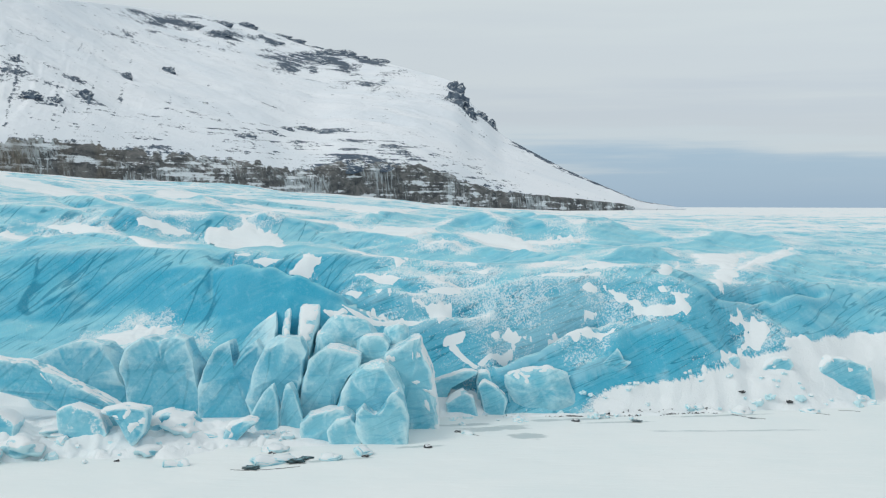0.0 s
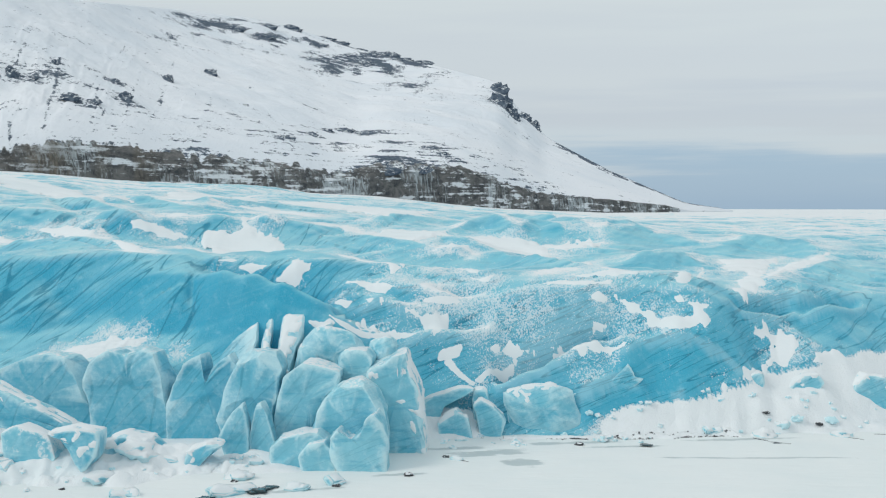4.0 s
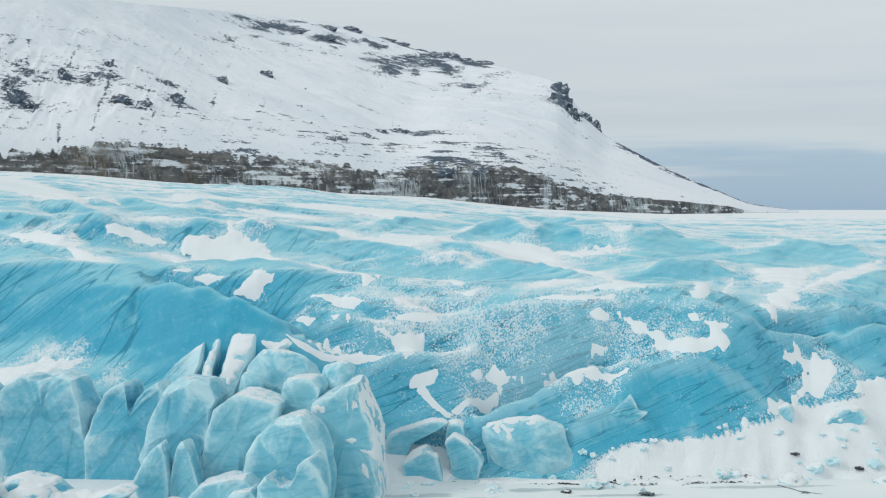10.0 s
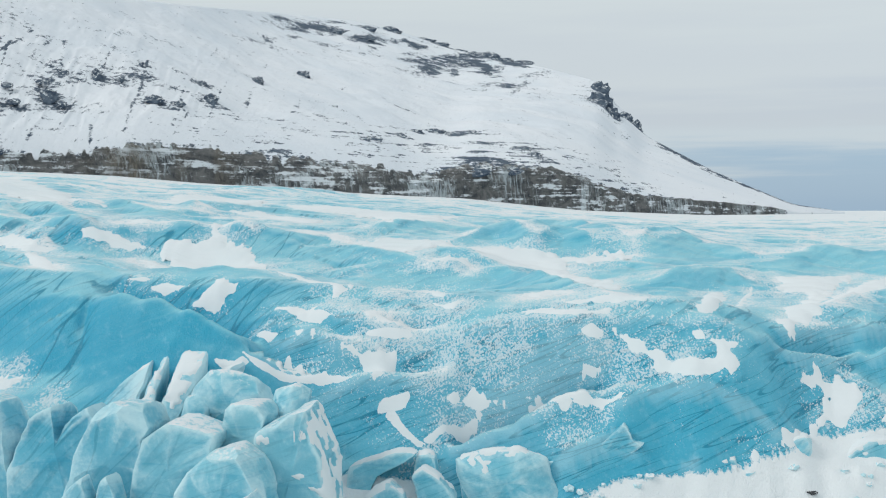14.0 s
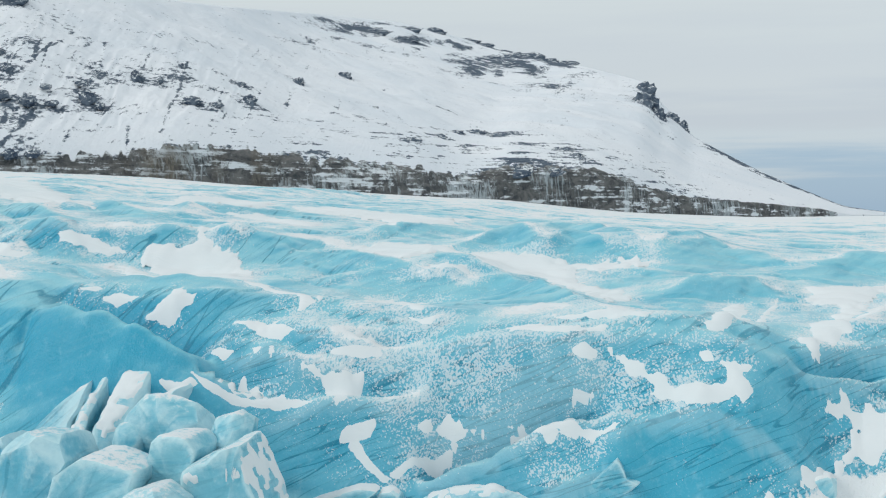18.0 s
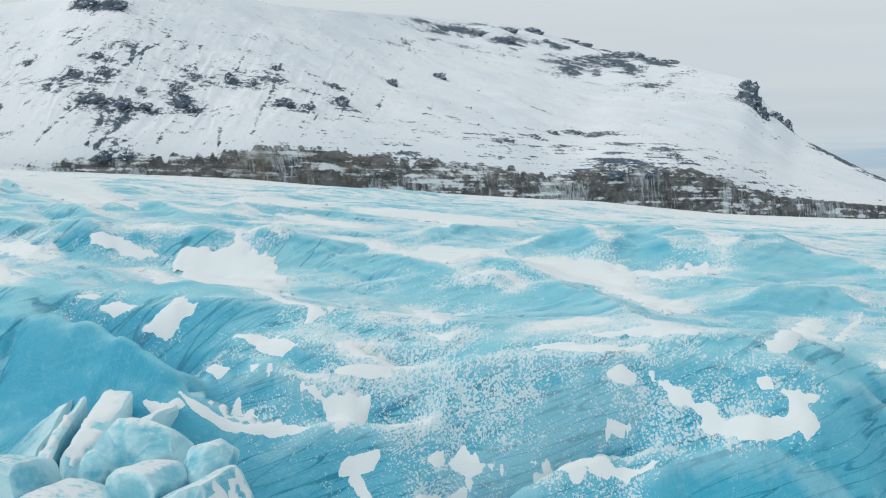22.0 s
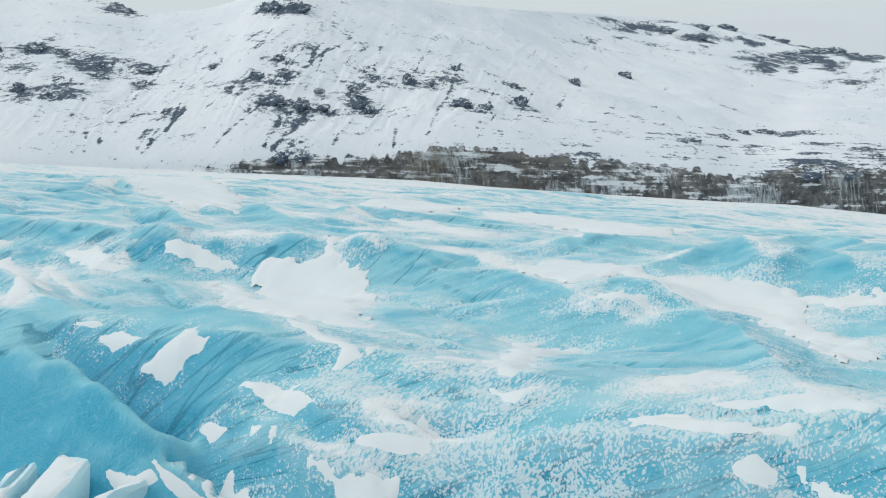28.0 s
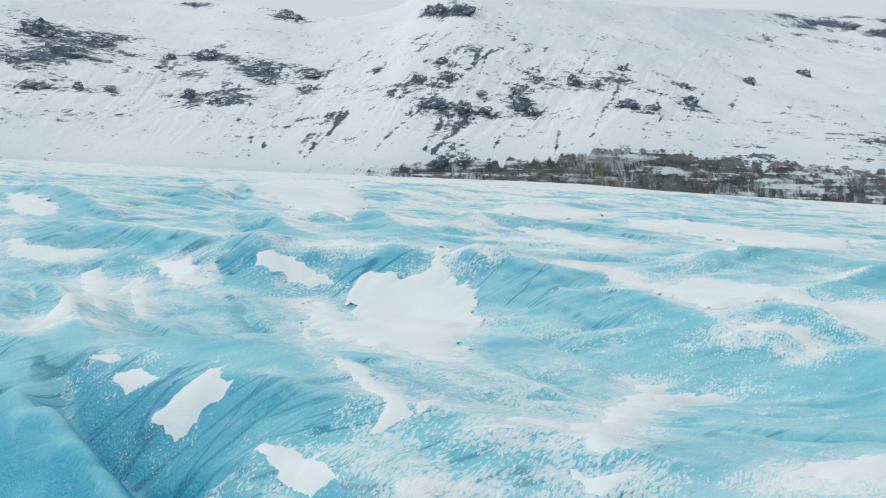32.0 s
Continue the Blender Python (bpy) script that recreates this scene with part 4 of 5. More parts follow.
# bare gullies and rock ribs of the slope: places along each
GULLIES_A = (
    ((-587, 1115), (-574, 1031), (-580, 994), (-581, 953), (-580, 929)),
    ((-497, 924), (-491, 882), (-487, 841), (-484, 830), (-479, 821)),
    ((-549, 1163), (-524, 1079), (-506, 996), (-505, 966)),
    ((-564, 915), (-542, 868), (-530, 825), (-523, 800)),
    ((-584, 919), (-549, 849), (-530, 802)),
    ((-457, 921), (-450, 885), (-449, 859)),
    ((-471, 907), (-461, 879), (-455, 858)),
    ((-426, 947), (-420, 911), (-415, 885)),
    ((-440, 1198), (-411, 1113), (-384, 1022), (-363, 955)),
    ((-367, 1102), (-340, 1002)),
    ((-390, 953), (-378, 923)),
    ((-683, 1046), (-631, 941), (-593, 867)),
    ((-608, 1088), (-610, 1048)),
    ((-524, 1184), (-475, 1076)),
    ((-537, 1080), (-510, 1018)),
)
GULLIES_B = (
    ((-503, 907), (-495, 898)),
    ((-319, 1035), (-302, 1043)),
    ((-298, 1049), (-281, 1085), (-264, 1099), (-249, 1102)),
    ((-194, 1127), (-172, 1163)),
    ((-142, 1279), (-102, 1284), (-48, 1303)),
    ((-507, 926), (-484, 932), (-467, 940), (-450, 946)),
    ((-425, 939), (-417, 945)),
    ((-472, 971), (-467, 978)),
    ((-442, 856), (-420, 869), (-391, 904)),
    ((-161, 1132), (-100, 1177), (-43, 1240)),
    ((-3, 1306), (54, 1516)),
    ((-234, 1051), (-200, 1076), (-179, 1094)),
    ((-559, 879), (-528, 812)),
    ((-557, 855), (-538, 815)),
    ((-560, 895), (-529, 833)),
    ((-579, 803), (-553, 771)),
    ((-580, 820), (-554, 787)),
)
GULLIES = GULLIES_A + GULLIES_B

# rock outcrops: azimuth, distance, width, height
ROCKS_A = ((49.03, 1229, 45, 38), (47.74, 1168, 56, 30), (46.35, 1231, 42, 21), (49.40, 1118, 35, 13), (45.43, 1268, 14, 7), (41.31, 1211, 21, 12), (38.66, 1147, 23, 8), (43.19, 1140, 29, 16), (43.03, 1189, 17, 20), (41.67, 1057, 12, 12), (40.03, 1079, 18, 14), (40.17, 1030, 26, 12), (40.03, 1180, 10, 13), (36.44, 1089, 9, 6), (38.16, 1432, 24, 16), (38.12, 1413, 52, 10), (42.15, 1463, 54, 7), (30.71, 1279, 25, 22), (46.68, 1060, 12, 9), (48.33, 1050, 24, 5), (45.28, 1067, 12, 4), (41.66, 1123, 13, 13), (38.24, 1106, 12, 8), (36.14, 1145, 23, 4),)
ROCKS_B = ((33.18, 1125, 6, 3), (41.31, 1208, 19, 12), (38.55, 1151, 19, 10), (38.08, 1105, 12, 8), (36.69, 1163, 13, 7), (36.29, 1089, 14, 8), (30.02, 1103, 12, 6), (29.60, 1057, 12, 13), (30.97, 1056, 15, 9), (32.05, 1031, 15, 9), (30.13, 998, 28, 11), (28.67, 993, 17, 10), (27.60, 997, 11, 4), (27.92, 1030, 12, 4), (26.07, 1028, 17, 16), (25.49, 1013, 9, 6), (26.38, 1060, 12, 4), (25.54, 1102, 16, 8), (23.94, 1117, 13, 19), (22.78, 1120, 6, 6), (29.44, 919, 13, 10), (28.46, 924, 16, 8), (30.82, 1280, 22, 14), (29.44, 1279, 32, 18),)
ROCKS_C = ((29.47, 1133, 6, 3), (28.56, 1138, 6, 4), (33.22, 1050, 12, 4), (12.96, 2478, 70, 16), (11.50, 2695, 77, 26), (11.28, 2526, 48, 18), (10.20, 2859, 81, 23), (8.72, 2964, 103, 17), (7.64, 2920, 64, 17), (8.66, 2734, 52, 9), (5.14, 2821, 53, 36), (5.29, 2831, 80, 27), (3.54, 2721, 60, 19), (6.34, 2584, 57, 18), (6.48, 2504, 32, 20), (4.55, 2740, 61, 21), (8.24, 2988, 47, 13), (5.95, 2872, 27, 14), (3.32, 2708, 34, 12), (6.77, 2923, 55, 18), (8.58, 1339, 25, 9), (7.65, 1377, 39, 11), (6.66, 1359, 17, 6), (5.72, 1363, 17, 4),)
ROCKS_D = ((10.60, 1174, 22, 8), (9.40, 1260, 24, 6), (16.41, 1408, 18, 18), (21.84, 1191, 11, 15), (21.93, 1146, 18, 6), (21.25, 1069, 20, 8), (20.06, 1079, 14, 5), (18.55, 1147, 16, 18), (19.01, 1218, 12, 5), (14.22, 1636, 26, 15), (12.10, 1229, 16, 8), (12.61, 1367, 13, 4), (9.25, 1522, 24, 12), (5.43, 1125, 39, 12), (3.76, 1155, 33, 8), (3.29, 1274, 32, 4), (2.65, 1243, 24, 4), (-0.34, 2312, 39, 34), (-0.40, 2071, 45, 45), (-0.92, 2043, 30, 30), (-1.63, 2186, 28, 19), (-2.14, 2160, 23, 25), (7.04, 2674, 79, 18), (6.32, 2790, 69, 16),)
ROCKS_E = ((5.52, 2417, 48, 10),)
ROCKS = ROCKS_A + ROCKS_B + ROCKS_C + ROCKS_D + ROCKS_E


def build_mountain():
    az = np.concatenate([np.linspace(-12, 56, 1250), np.linspace(58.5, 95, 40)])
    w = np.concatenate([np.linspace(-0.03, 0, 6)[:-1], np.linspace(0, 0.016, 16)[:-1], 0.016 + 0.984 * np.linspace(0, 1, 230) ** 1.5, np.linspace(1.05, 1.8, 12)])
    A, W = np.meshgrid(az, w)
    foot, top = foot_radius(A), eased(ridge_radius, A, 2.0)
    R = foot + W * (top - foot)
    R = R + 0.0 * A
    Z, s = mountain_height(A, R)
    X, Y = O_X - R * np.sin(np.radians(A)), O_Y + R * np.cos(np.radians(A))
    body = smooth(0.0, 0.1, s) * smooth(1.0, 0.9, s)
    lean = A + (34 + 16 * smooth(24, 34, A)) * (Z - 30) / R
    ribs = np.abs(fbm(lean / 1.1 + 0.4 * fbm(A / 0.7, s * 6, 71, 2), s * 1.6, 61, 4))
    gully = -ribs * smooth(12, 24, A)
    Z = Z + body * (6 * gully * (1 - s) + 9 * fbm(X / 90, Y / 90, 62, 5)) * np.clip((Z - 60) / 80, 0.1, 1)
    s = s + 0.008 * fbm(A / 0.35, R / 60, 67, 3)
    cliff = smooth(0.014, 0.0, s) * smooth(0.5, 6, cliff_rise(A))
    band = smooth(0.30, 0.02, s) * smooth(-12, 0, A) * smooth(26, 14, A)
    rock = 0.45 * cliff + 0.09 * band + 0.14 + 0.07 * smooth(14, 22, A)
    random.seed(31)
    sway = lean + 0.35 * fbm(A / 1.6, s * 7, 72, 2) + 0.06 * fbm(A / 0.15, s * 60, 73, 2)
    broken = 0.35 + 0.65 * smooth(-0.35, 0.25, fbm(A / 0.5, s * 22, 68, 3))
    for n in range(46):
        at = random.uniform(17, 49) if n < 36 else random.uniform(30, 38)
        low, long, wide = random.uniform(0.0, 0.45), random.uniform(0.08, 0.4), random.uniform(0.03, 0.075) * (2.0 if n % 9 == 0 else 1)
        rock = rock + 0.30 * broken * np.exp(-(((sway - at) / wide) ** 2)) * smooth(low - 0.03, low + 0.04, s) * smooth(low + long, low + 0.6 * long, s)
    rock = rock + 0.07 * smooth(16, 24, A) * smooth(0.02, 0.1, s) * smooth(0.9, 0.5, s)
    rock = rock + 0.9 * smooth(0.82, 0.92, s) * smooth(-2.2, -4.0, A) * (0.6 + 0.7 * fbm(A / 0.25, s * 30, 74, 3))
    rock = rock + 0.05 * smooth(12, 4, A)
    summit = smooth(0.45, 0.72, s) * smooth(1.0, 0.94, s) * smooth(1, 4, A) * smooth(20, 13, A)
    rock = rock + summit * (0.22 + 0.85 * fbm(A / 1.0, Z / 26, 69, 4))
    low = smooth(0.22, 0.03, s) * smooth(-8, -2, A) * smooth(20, 12, A)
    rock = rock + 0.28 * low * smooth(0.10, 0.5, fbm(A / 1.1, Z / 4.5, 70, 4))
    frayed = 1 + 0.5 * fbm(A / 0.12, R / 9, 75, 3)
    for line in GULLIES:
        d = np.full(X.shape, 1e9)
        for (ax, ay), (bx, by) in zip(line, line[1:]):
            ex, ey = bx - ax, by - ay
            t = np.clip(((X - ax) * ex + (Y - ay) * ey) / (ex * ex + ey * ey), 0, 1)
            d = np.minimum(d, np.hypot(X - ax - t * ex, Y - ay - t * ey))
        rock = rock + 0.34 * broken * np.exp(-((d * frayed / 1.7) ** 2))
    for raz, rr, wide, tall in ROCKS:
        across, along = radians(1) * (A - raz) * rr / (0.75 * wide + 4), (R - rr) / (1.6 * tall + 10)
        rock = rock + (0.24 if rr < 1600 else 0.30) * np.exp(-(across**2) - along**2)
    brown = smooth(25.5, 23.5, A) * smooth(16, 19, A) * smooth(0.03, 0.0, s) * smooth(-0.6, 0.3, fbm(A / 1.6, s * 3, 66, 3))
    rock = rock + 0.15 * brown
    me = grid_mesh("mountain", X, Y, Z)
    for name, values in (("rock", rock), ("cliff", cliff), ("ledge", band), ("brown", brown)):
        vertex_value(me, name, values)
    me.materials.append(MAT_MOUNTAIN)
    return tagged(new("mountain", me), "snow-covered mountain with dark rock bands above the glacier", "mountain", kind="structure")


build_lake()
build_glacier()
build_mountain()


# ---- things ----
def part(name, bm, mat, parent=None, label="", shade=True):
    me = bpy.data.meshes.new(name)
    bm.to_mesh(me)
    bm.free()
    me.materials.append(mat)
    if shade:
        me.polygons.foreach_set("use_smooth", np.ones(len(me.polygons), dtype=bool))
    ob = new(name, me)
    if parent:
        ob.parent = parent
    if label:
        ob["label"] = label
    return ob


def block_material(name, low, high, steep=0.3, lined=0.12):
    """Ice of the blocks; snow lies on what faces up, the more the lower the first number."""
    mat, k = material(name)
    ice = ice_nodes(k, 0.0, steep, lined)
    pos = k["position"]
    up = k["node"]("ShaderNodeSeparateXYZ", i0=k["normal"]).outputs["Z"]
    bits = k["noise"](pos, 1.8, 5, 0.65)
    dust = k["step"](k["math"]("MULTIPLY_ADD", bits, 0.9, up), low, high)
    layer = k["noise"](k["mapped"](pos, (0.12, 0.12, 1.3)), 1.0, 4, 0.6, 0.4)
    ice = k["mix"](k["math"]("MULTIPLY", k["step"](layer, 0.52, 0.66), 0.35), ice, ICE_DEEP)
    # Convex edges tinted pale to imitate light shining through thin ice.
    edge_glow = k["node"]("ShaderNodeNewGeometry").outputs["Pointiness"]
    ice = k["mix"](k["math"]("MULTIPLY", k["step"](k["math"]("MULTIPLY_ADD", bits, 0.05, edge_glow), 0.52, 0.58), 0.75), ice, (0.68, 0.88, 0.91))
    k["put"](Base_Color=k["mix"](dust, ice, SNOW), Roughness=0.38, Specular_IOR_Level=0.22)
    n = k["bump"](k["noise"](pos, 0.7, 5, 0.6), 0.5, 0.4)
    k["put"](Normal=k["bump"](k["noise"](k["mapped"](pos, (1, 1, 3)), 2.5, 5, 0.65), 0.4, 0.08, n))
    return mat


MAT_BLOCK, MAT_CAPPED = block_material("serac_ice", 1.26, 1.44, 0.34, 0.35), block_material("snow_capped_ice", 0.72, 0.9)
MAT_FACE, MAT_NOSE = block_material("deep_blue_serac_ice", 1.36, 1.54, 0.5, 0.5), block_material("layered_blue_ice", 1.5, 1.7, 0.55, 0.9)
SAY = {
    "tower": ("ice_pinnacle", "tall blue ice pinnacle with a snowy side at the lake edge"),
    "round": ("ice_block", "rounded pale blue ice block leaning among the seracs"),
    "blob": ("ice_block", "smooth melted blue ice block at the lake edge"),
    "saddle": ("ice_block", "saddle-shaped pale blue ice block on the frozen lake"),
    "mid": ("ice_block", "broad blue ice block with a snow-dusted ledge"),
    "square": ("ice_block", "square-topped pale blue ice block behind the pinnacle"),
    "left": ("ice_block", "upright blue ice block split off the glacier front"),
    "slab": ("ice_slab", "pointed upright blue ice slab before the larger blocks"),
    "back": ("ice_block", "blue ice block below the smooth dome of the glacier"),
    "fin": ("ice_fin", "snow-topped leaning ice fin between dark crevasses"),
    "shelf": ("ice_block", "long blue ice shelf breaking away beside the fins"),
    "face": ("ice_block", "wide smooth blue ice block along the glacier front"),
    "slant": ("ice_slab", "long slanting blue ice slab above snowy rubble"),
    "rubble": ("ice_boulder", "snow-covered blue ice boulder on the lake shore"),
    "ledge": ("ice_block", "low rounded blue ice ledge with snow on its back"),
    "lip": ("ice_slab", "curved blue ice lip below a dark undercut hollow"),
    "bank": ("ice_block", "half-buried blue ice block in a bank of snow"),
    "chunk": ("ice_block", "small fallen blue ice block at the glacier foot"),
}


def rounded(outline, times=2):
    for n in range(times):
        cut = 0.07 if n == 0 else 0.25
        outline = [tuple(p[k] + (q[k] - p[k]) * f for k in (0, 1)) for p, q in zip(outline, outline[1:] + outline[:1]) for f in (cut, 1 - cut)]
    return outline


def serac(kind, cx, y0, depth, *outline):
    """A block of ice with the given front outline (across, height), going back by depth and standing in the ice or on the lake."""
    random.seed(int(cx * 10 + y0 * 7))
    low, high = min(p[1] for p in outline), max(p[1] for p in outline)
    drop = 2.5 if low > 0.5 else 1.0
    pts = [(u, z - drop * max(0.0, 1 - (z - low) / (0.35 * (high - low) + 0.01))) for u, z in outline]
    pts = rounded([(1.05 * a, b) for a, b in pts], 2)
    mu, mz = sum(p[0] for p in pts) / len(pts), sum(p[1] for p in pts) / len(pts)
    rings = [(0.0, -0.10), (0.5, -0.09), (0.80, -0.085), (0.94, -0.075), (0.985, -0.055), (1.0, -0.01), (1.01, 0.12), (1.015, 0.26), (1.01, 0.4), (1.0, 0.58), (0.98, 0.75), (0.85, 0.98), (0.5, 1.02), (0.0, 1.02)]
    if kind in ("ledge", "back"):
        rings = [(0.0, -0.34), (0.2, -0.33), (0.4, -0.29), (0.6, -0.22), (0.78, -0.13), (0.91, -0.03), (0.98, 0.07), (1.0, 0.16), (0.95, 0.3), (0.8, 0.5), (0.5, 0.7), (0.0, 0.75)]
    lean_back = 0.12 if kind in ("rubble", "chunk") else 0.06
    phase = random.uniform(0, 50)
    bm = bmesh.new()
    loops = []
    for s, back in rings:
        loop = []
        for u, z in (pts if s else pts[:1]):
            pu, pz = (mu + (u - mu) * s, mz + (z - mz) * s) if s else (mu, mz)
            yy = back * depth + lean_back * (pz - low) * 1.5
            n = noise.noise_vector(Vector((pu * 0.45 + phase, yy * 0.45, pz * 0.45))) + 0.4 * noise.noise_vector(Vector((pu * 1.6, yy * 1.6 + phase, pz * 1.6)))
            k = 0.38 * min(1.0, depth / 5)
            loop.append(bm.verts.new((pu + k * n.x, yy + k * 1.2 * n.y, pz + 0.7 * k * n.z)))
        loops.append(loop)
    for a, b in zip(loops, loops[1:]):
        m = max(len(a), len(b))
        for i in range(m):
            j = (i + 1) % m
            if len(a) == 1:
                bm.faces.new((a[0], b[j], b[i]))
            elif len(b) == 1:
                bm.faces.new((a[i], a[j], b[0]))
            else:
                bm.faces.new((a[i], a[j], b[j], b[i]))
    cuts = {"chunk": 3, "tower": 2, "round": 2, "mid": 3, "left": 3, "square": 2, "face": 3, "back": 3, "slab": 1, "slant": 2, "blob": 1}.get(kind, 0)
    if cuts:
        for n in range(cuts):
            way = Vector((random.uniform(-1, 1), random.uniform(-0.8, 0.5), random.uniform(0.05, 0.9))).normalized()
            far = max(v.co.dot(way) for v in bm.verts)
            near = min(v.co.dot(way) for v in bm.verts)
            cut = way * (far - (far - near) * random.uniform(0.02, 0.07))
            cutting = bmesh.ops.bisect_plane(bm, geom=bm.verts[:] + bm.edges[:] + bm.faces[:], plane_co=cut, plane_no=way, clear_outer=True)
            rim = [e for e in cutting["geom_cut"] if isinstance(e, bmesh.types.BMEdge)]
            if rim:
                bmesh.ops.holes_fill(bm, edges=rim)
    bmesh.ops.recalc_face_normals(bm, faces=bm.faces)
    for e in bm.edges:
        if len(e.link_faces) == 2 and e.calc_face_angle(0) > 0.5:
            e.smooth = False
    name, label = SAY[kind]
    caps = []
    way, reach = {"tower": (Vector((0.9, -0.25, 0.35)), 0.75), "fin": (Vector((0.5, -0.45, 0.8)), 0.38), "bank": (Vector((-0.15, -0.1, 1)), 0.5), "slant": (Vector((0, 0.1, 1)), 0.75), "rubble": (Vector((0, 0.1, 1)), 0.25)}.get(kind, (Vector((0, 0, 1)), 0.72))
    way.normalize()
    if kind in ("tower", "slant", "chunk", "ledge", "bank"):
        bm.faces.ensure_lookup_table()
        caps = snow_cover(bm, way, reach, phase, {"tower": 0.75, "slant": 0.7, "bank": 0.6}.get(kind, 0.3))
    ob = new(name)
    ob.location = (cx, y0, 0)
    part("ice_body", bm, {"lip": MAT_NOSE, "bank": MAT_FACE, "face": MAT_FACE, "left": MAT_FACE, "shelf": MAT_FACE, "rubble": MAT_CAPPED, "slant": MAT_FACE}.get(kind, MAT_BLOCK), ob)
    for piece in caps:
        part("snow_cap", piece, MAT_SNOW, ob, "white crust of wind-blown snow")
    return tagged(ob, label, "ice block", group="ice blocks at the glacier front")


def islands(bm):
    """The separate pieces of a mesh, each as a mesh of its own."""
    left = set(bm.faces)
    while left:
        grow, found = [left.pop()], []
        while grow:
            f = grow.pop()
            found.append(f)
            for e in f.edges:
                for g in e.link_faces:
                    if g in left:
                        left.remove(g)
                        grow.append(g)
        if len(found) >= 14:
            piece, made = bmesh.new(), {}
            for f in found:
                piece.faces.new([made.setdefault(v, None) or made.update({v: piece.verts.new(v.co)}) or made[v] for v in f.verts])
            yield piece


def snow_cover(bm, way, reach, phase, ragged):
    """A crust of snow over the faces of a block that look the given way; its rim meets the ice."""
    copy = bm.copy()
    bmesh.ops.subdivide_edges(copy, edges=[e for e in copy.edges if e.calc_length() > 0.5], cuts=2, use_grid_fill=True)
    bmesh.ops.triangulate(copy, faces=copy.faces[:])
    copy.normal_update()
    lose = [f for f in copy.faces if f.normal.dot(way) + ragged * 2 * noise.noise(f.calc_center_median() * 0.9 + Vector((phase, 0, 0))) < reach]
    bmesh.ops.delete(copy, geom=lose, context="FACES")
    rim = {v for v in copy.verts if v.is_boundary}
    for v in copy.verts:
        v.co += v.normal * (0.02 if v in rim else 0.14 + 0.06 * noise.noise(v.co * 2))
        if v in rim:
            v.co -= v.normal * 0.04
    pieces = list(islands(copy))
    copy.free()
    return pieces


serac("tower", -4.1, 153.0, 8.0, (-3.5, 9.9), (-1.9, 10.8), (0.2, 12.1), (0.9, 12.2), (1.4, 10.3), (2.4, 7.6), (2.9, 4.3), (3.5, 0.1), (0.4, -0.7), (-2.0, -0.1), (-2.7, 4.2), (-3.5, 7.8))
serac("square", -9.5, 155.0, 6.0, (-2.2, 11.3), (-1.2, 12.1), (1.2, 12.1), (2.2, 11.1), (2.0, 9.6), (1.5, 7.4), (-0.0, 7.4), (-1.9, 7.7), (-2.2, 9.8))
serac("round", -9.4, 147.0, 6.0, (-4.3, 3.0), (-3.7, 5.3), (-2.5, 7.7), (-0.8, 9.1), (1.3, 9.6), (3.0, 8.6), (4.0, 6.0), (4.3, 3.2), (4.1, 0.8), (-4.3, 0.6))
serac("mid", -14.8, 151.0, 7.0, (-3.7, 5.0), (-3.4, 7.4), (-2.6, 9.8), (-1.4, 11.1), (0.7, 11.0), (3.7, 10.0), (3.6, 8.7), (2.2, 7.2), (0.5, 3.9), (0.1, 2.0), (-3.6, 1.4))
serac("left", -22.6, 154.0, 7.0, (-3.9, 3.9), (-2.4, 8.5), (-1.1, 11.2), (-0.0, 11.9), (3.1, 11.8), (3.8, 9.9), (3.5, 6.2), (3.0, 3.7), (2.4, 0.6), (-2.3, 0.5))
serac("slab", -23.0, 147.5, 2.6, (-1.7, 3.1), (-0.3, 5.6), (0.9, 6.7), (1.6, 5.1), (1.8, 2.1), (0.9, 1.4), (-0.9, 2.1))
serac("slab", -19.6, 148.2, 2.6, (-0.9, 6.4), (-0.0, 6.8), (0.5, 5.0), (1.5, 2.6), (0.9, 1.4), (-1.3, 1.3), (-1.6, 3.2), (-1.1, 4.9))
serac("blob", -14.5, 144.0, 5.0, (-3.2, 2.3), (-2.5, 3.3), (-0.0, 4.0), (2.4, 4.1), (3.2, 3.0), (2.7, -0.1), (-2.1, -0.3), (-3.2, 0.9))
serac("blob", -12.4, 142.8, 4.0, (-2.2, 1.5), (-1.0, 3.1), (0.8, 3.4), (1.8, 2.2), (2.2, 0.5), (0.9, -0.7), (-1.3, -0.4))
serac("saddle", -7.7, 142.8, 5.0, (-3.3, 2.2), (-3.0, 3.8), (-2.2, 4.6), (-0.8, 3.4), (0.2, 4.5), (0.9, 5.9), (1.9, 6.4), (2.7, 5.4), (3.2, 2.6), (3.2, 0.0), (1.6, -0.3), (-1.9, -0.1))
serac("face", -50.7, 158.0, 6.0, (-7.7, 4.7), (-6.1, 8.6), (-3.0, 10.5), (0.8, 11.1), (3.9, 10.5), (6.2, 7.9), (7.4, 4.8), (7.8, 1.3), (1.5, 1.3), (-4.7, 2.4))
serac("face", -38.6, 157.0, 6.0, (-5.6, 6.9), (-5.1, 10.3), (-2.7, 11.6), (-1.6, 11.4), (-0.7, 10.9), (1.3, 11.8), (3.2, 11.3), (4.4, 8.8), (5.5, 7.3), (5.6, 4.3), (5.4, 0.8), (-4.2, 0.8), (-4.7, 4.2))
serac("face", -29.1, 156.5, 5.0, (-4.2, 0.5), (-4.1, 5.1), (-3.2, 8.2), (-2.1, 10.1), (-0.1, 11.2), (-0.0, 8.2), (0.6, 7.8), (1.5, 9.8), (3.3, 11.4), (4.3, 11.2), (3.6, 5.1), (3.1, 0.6))
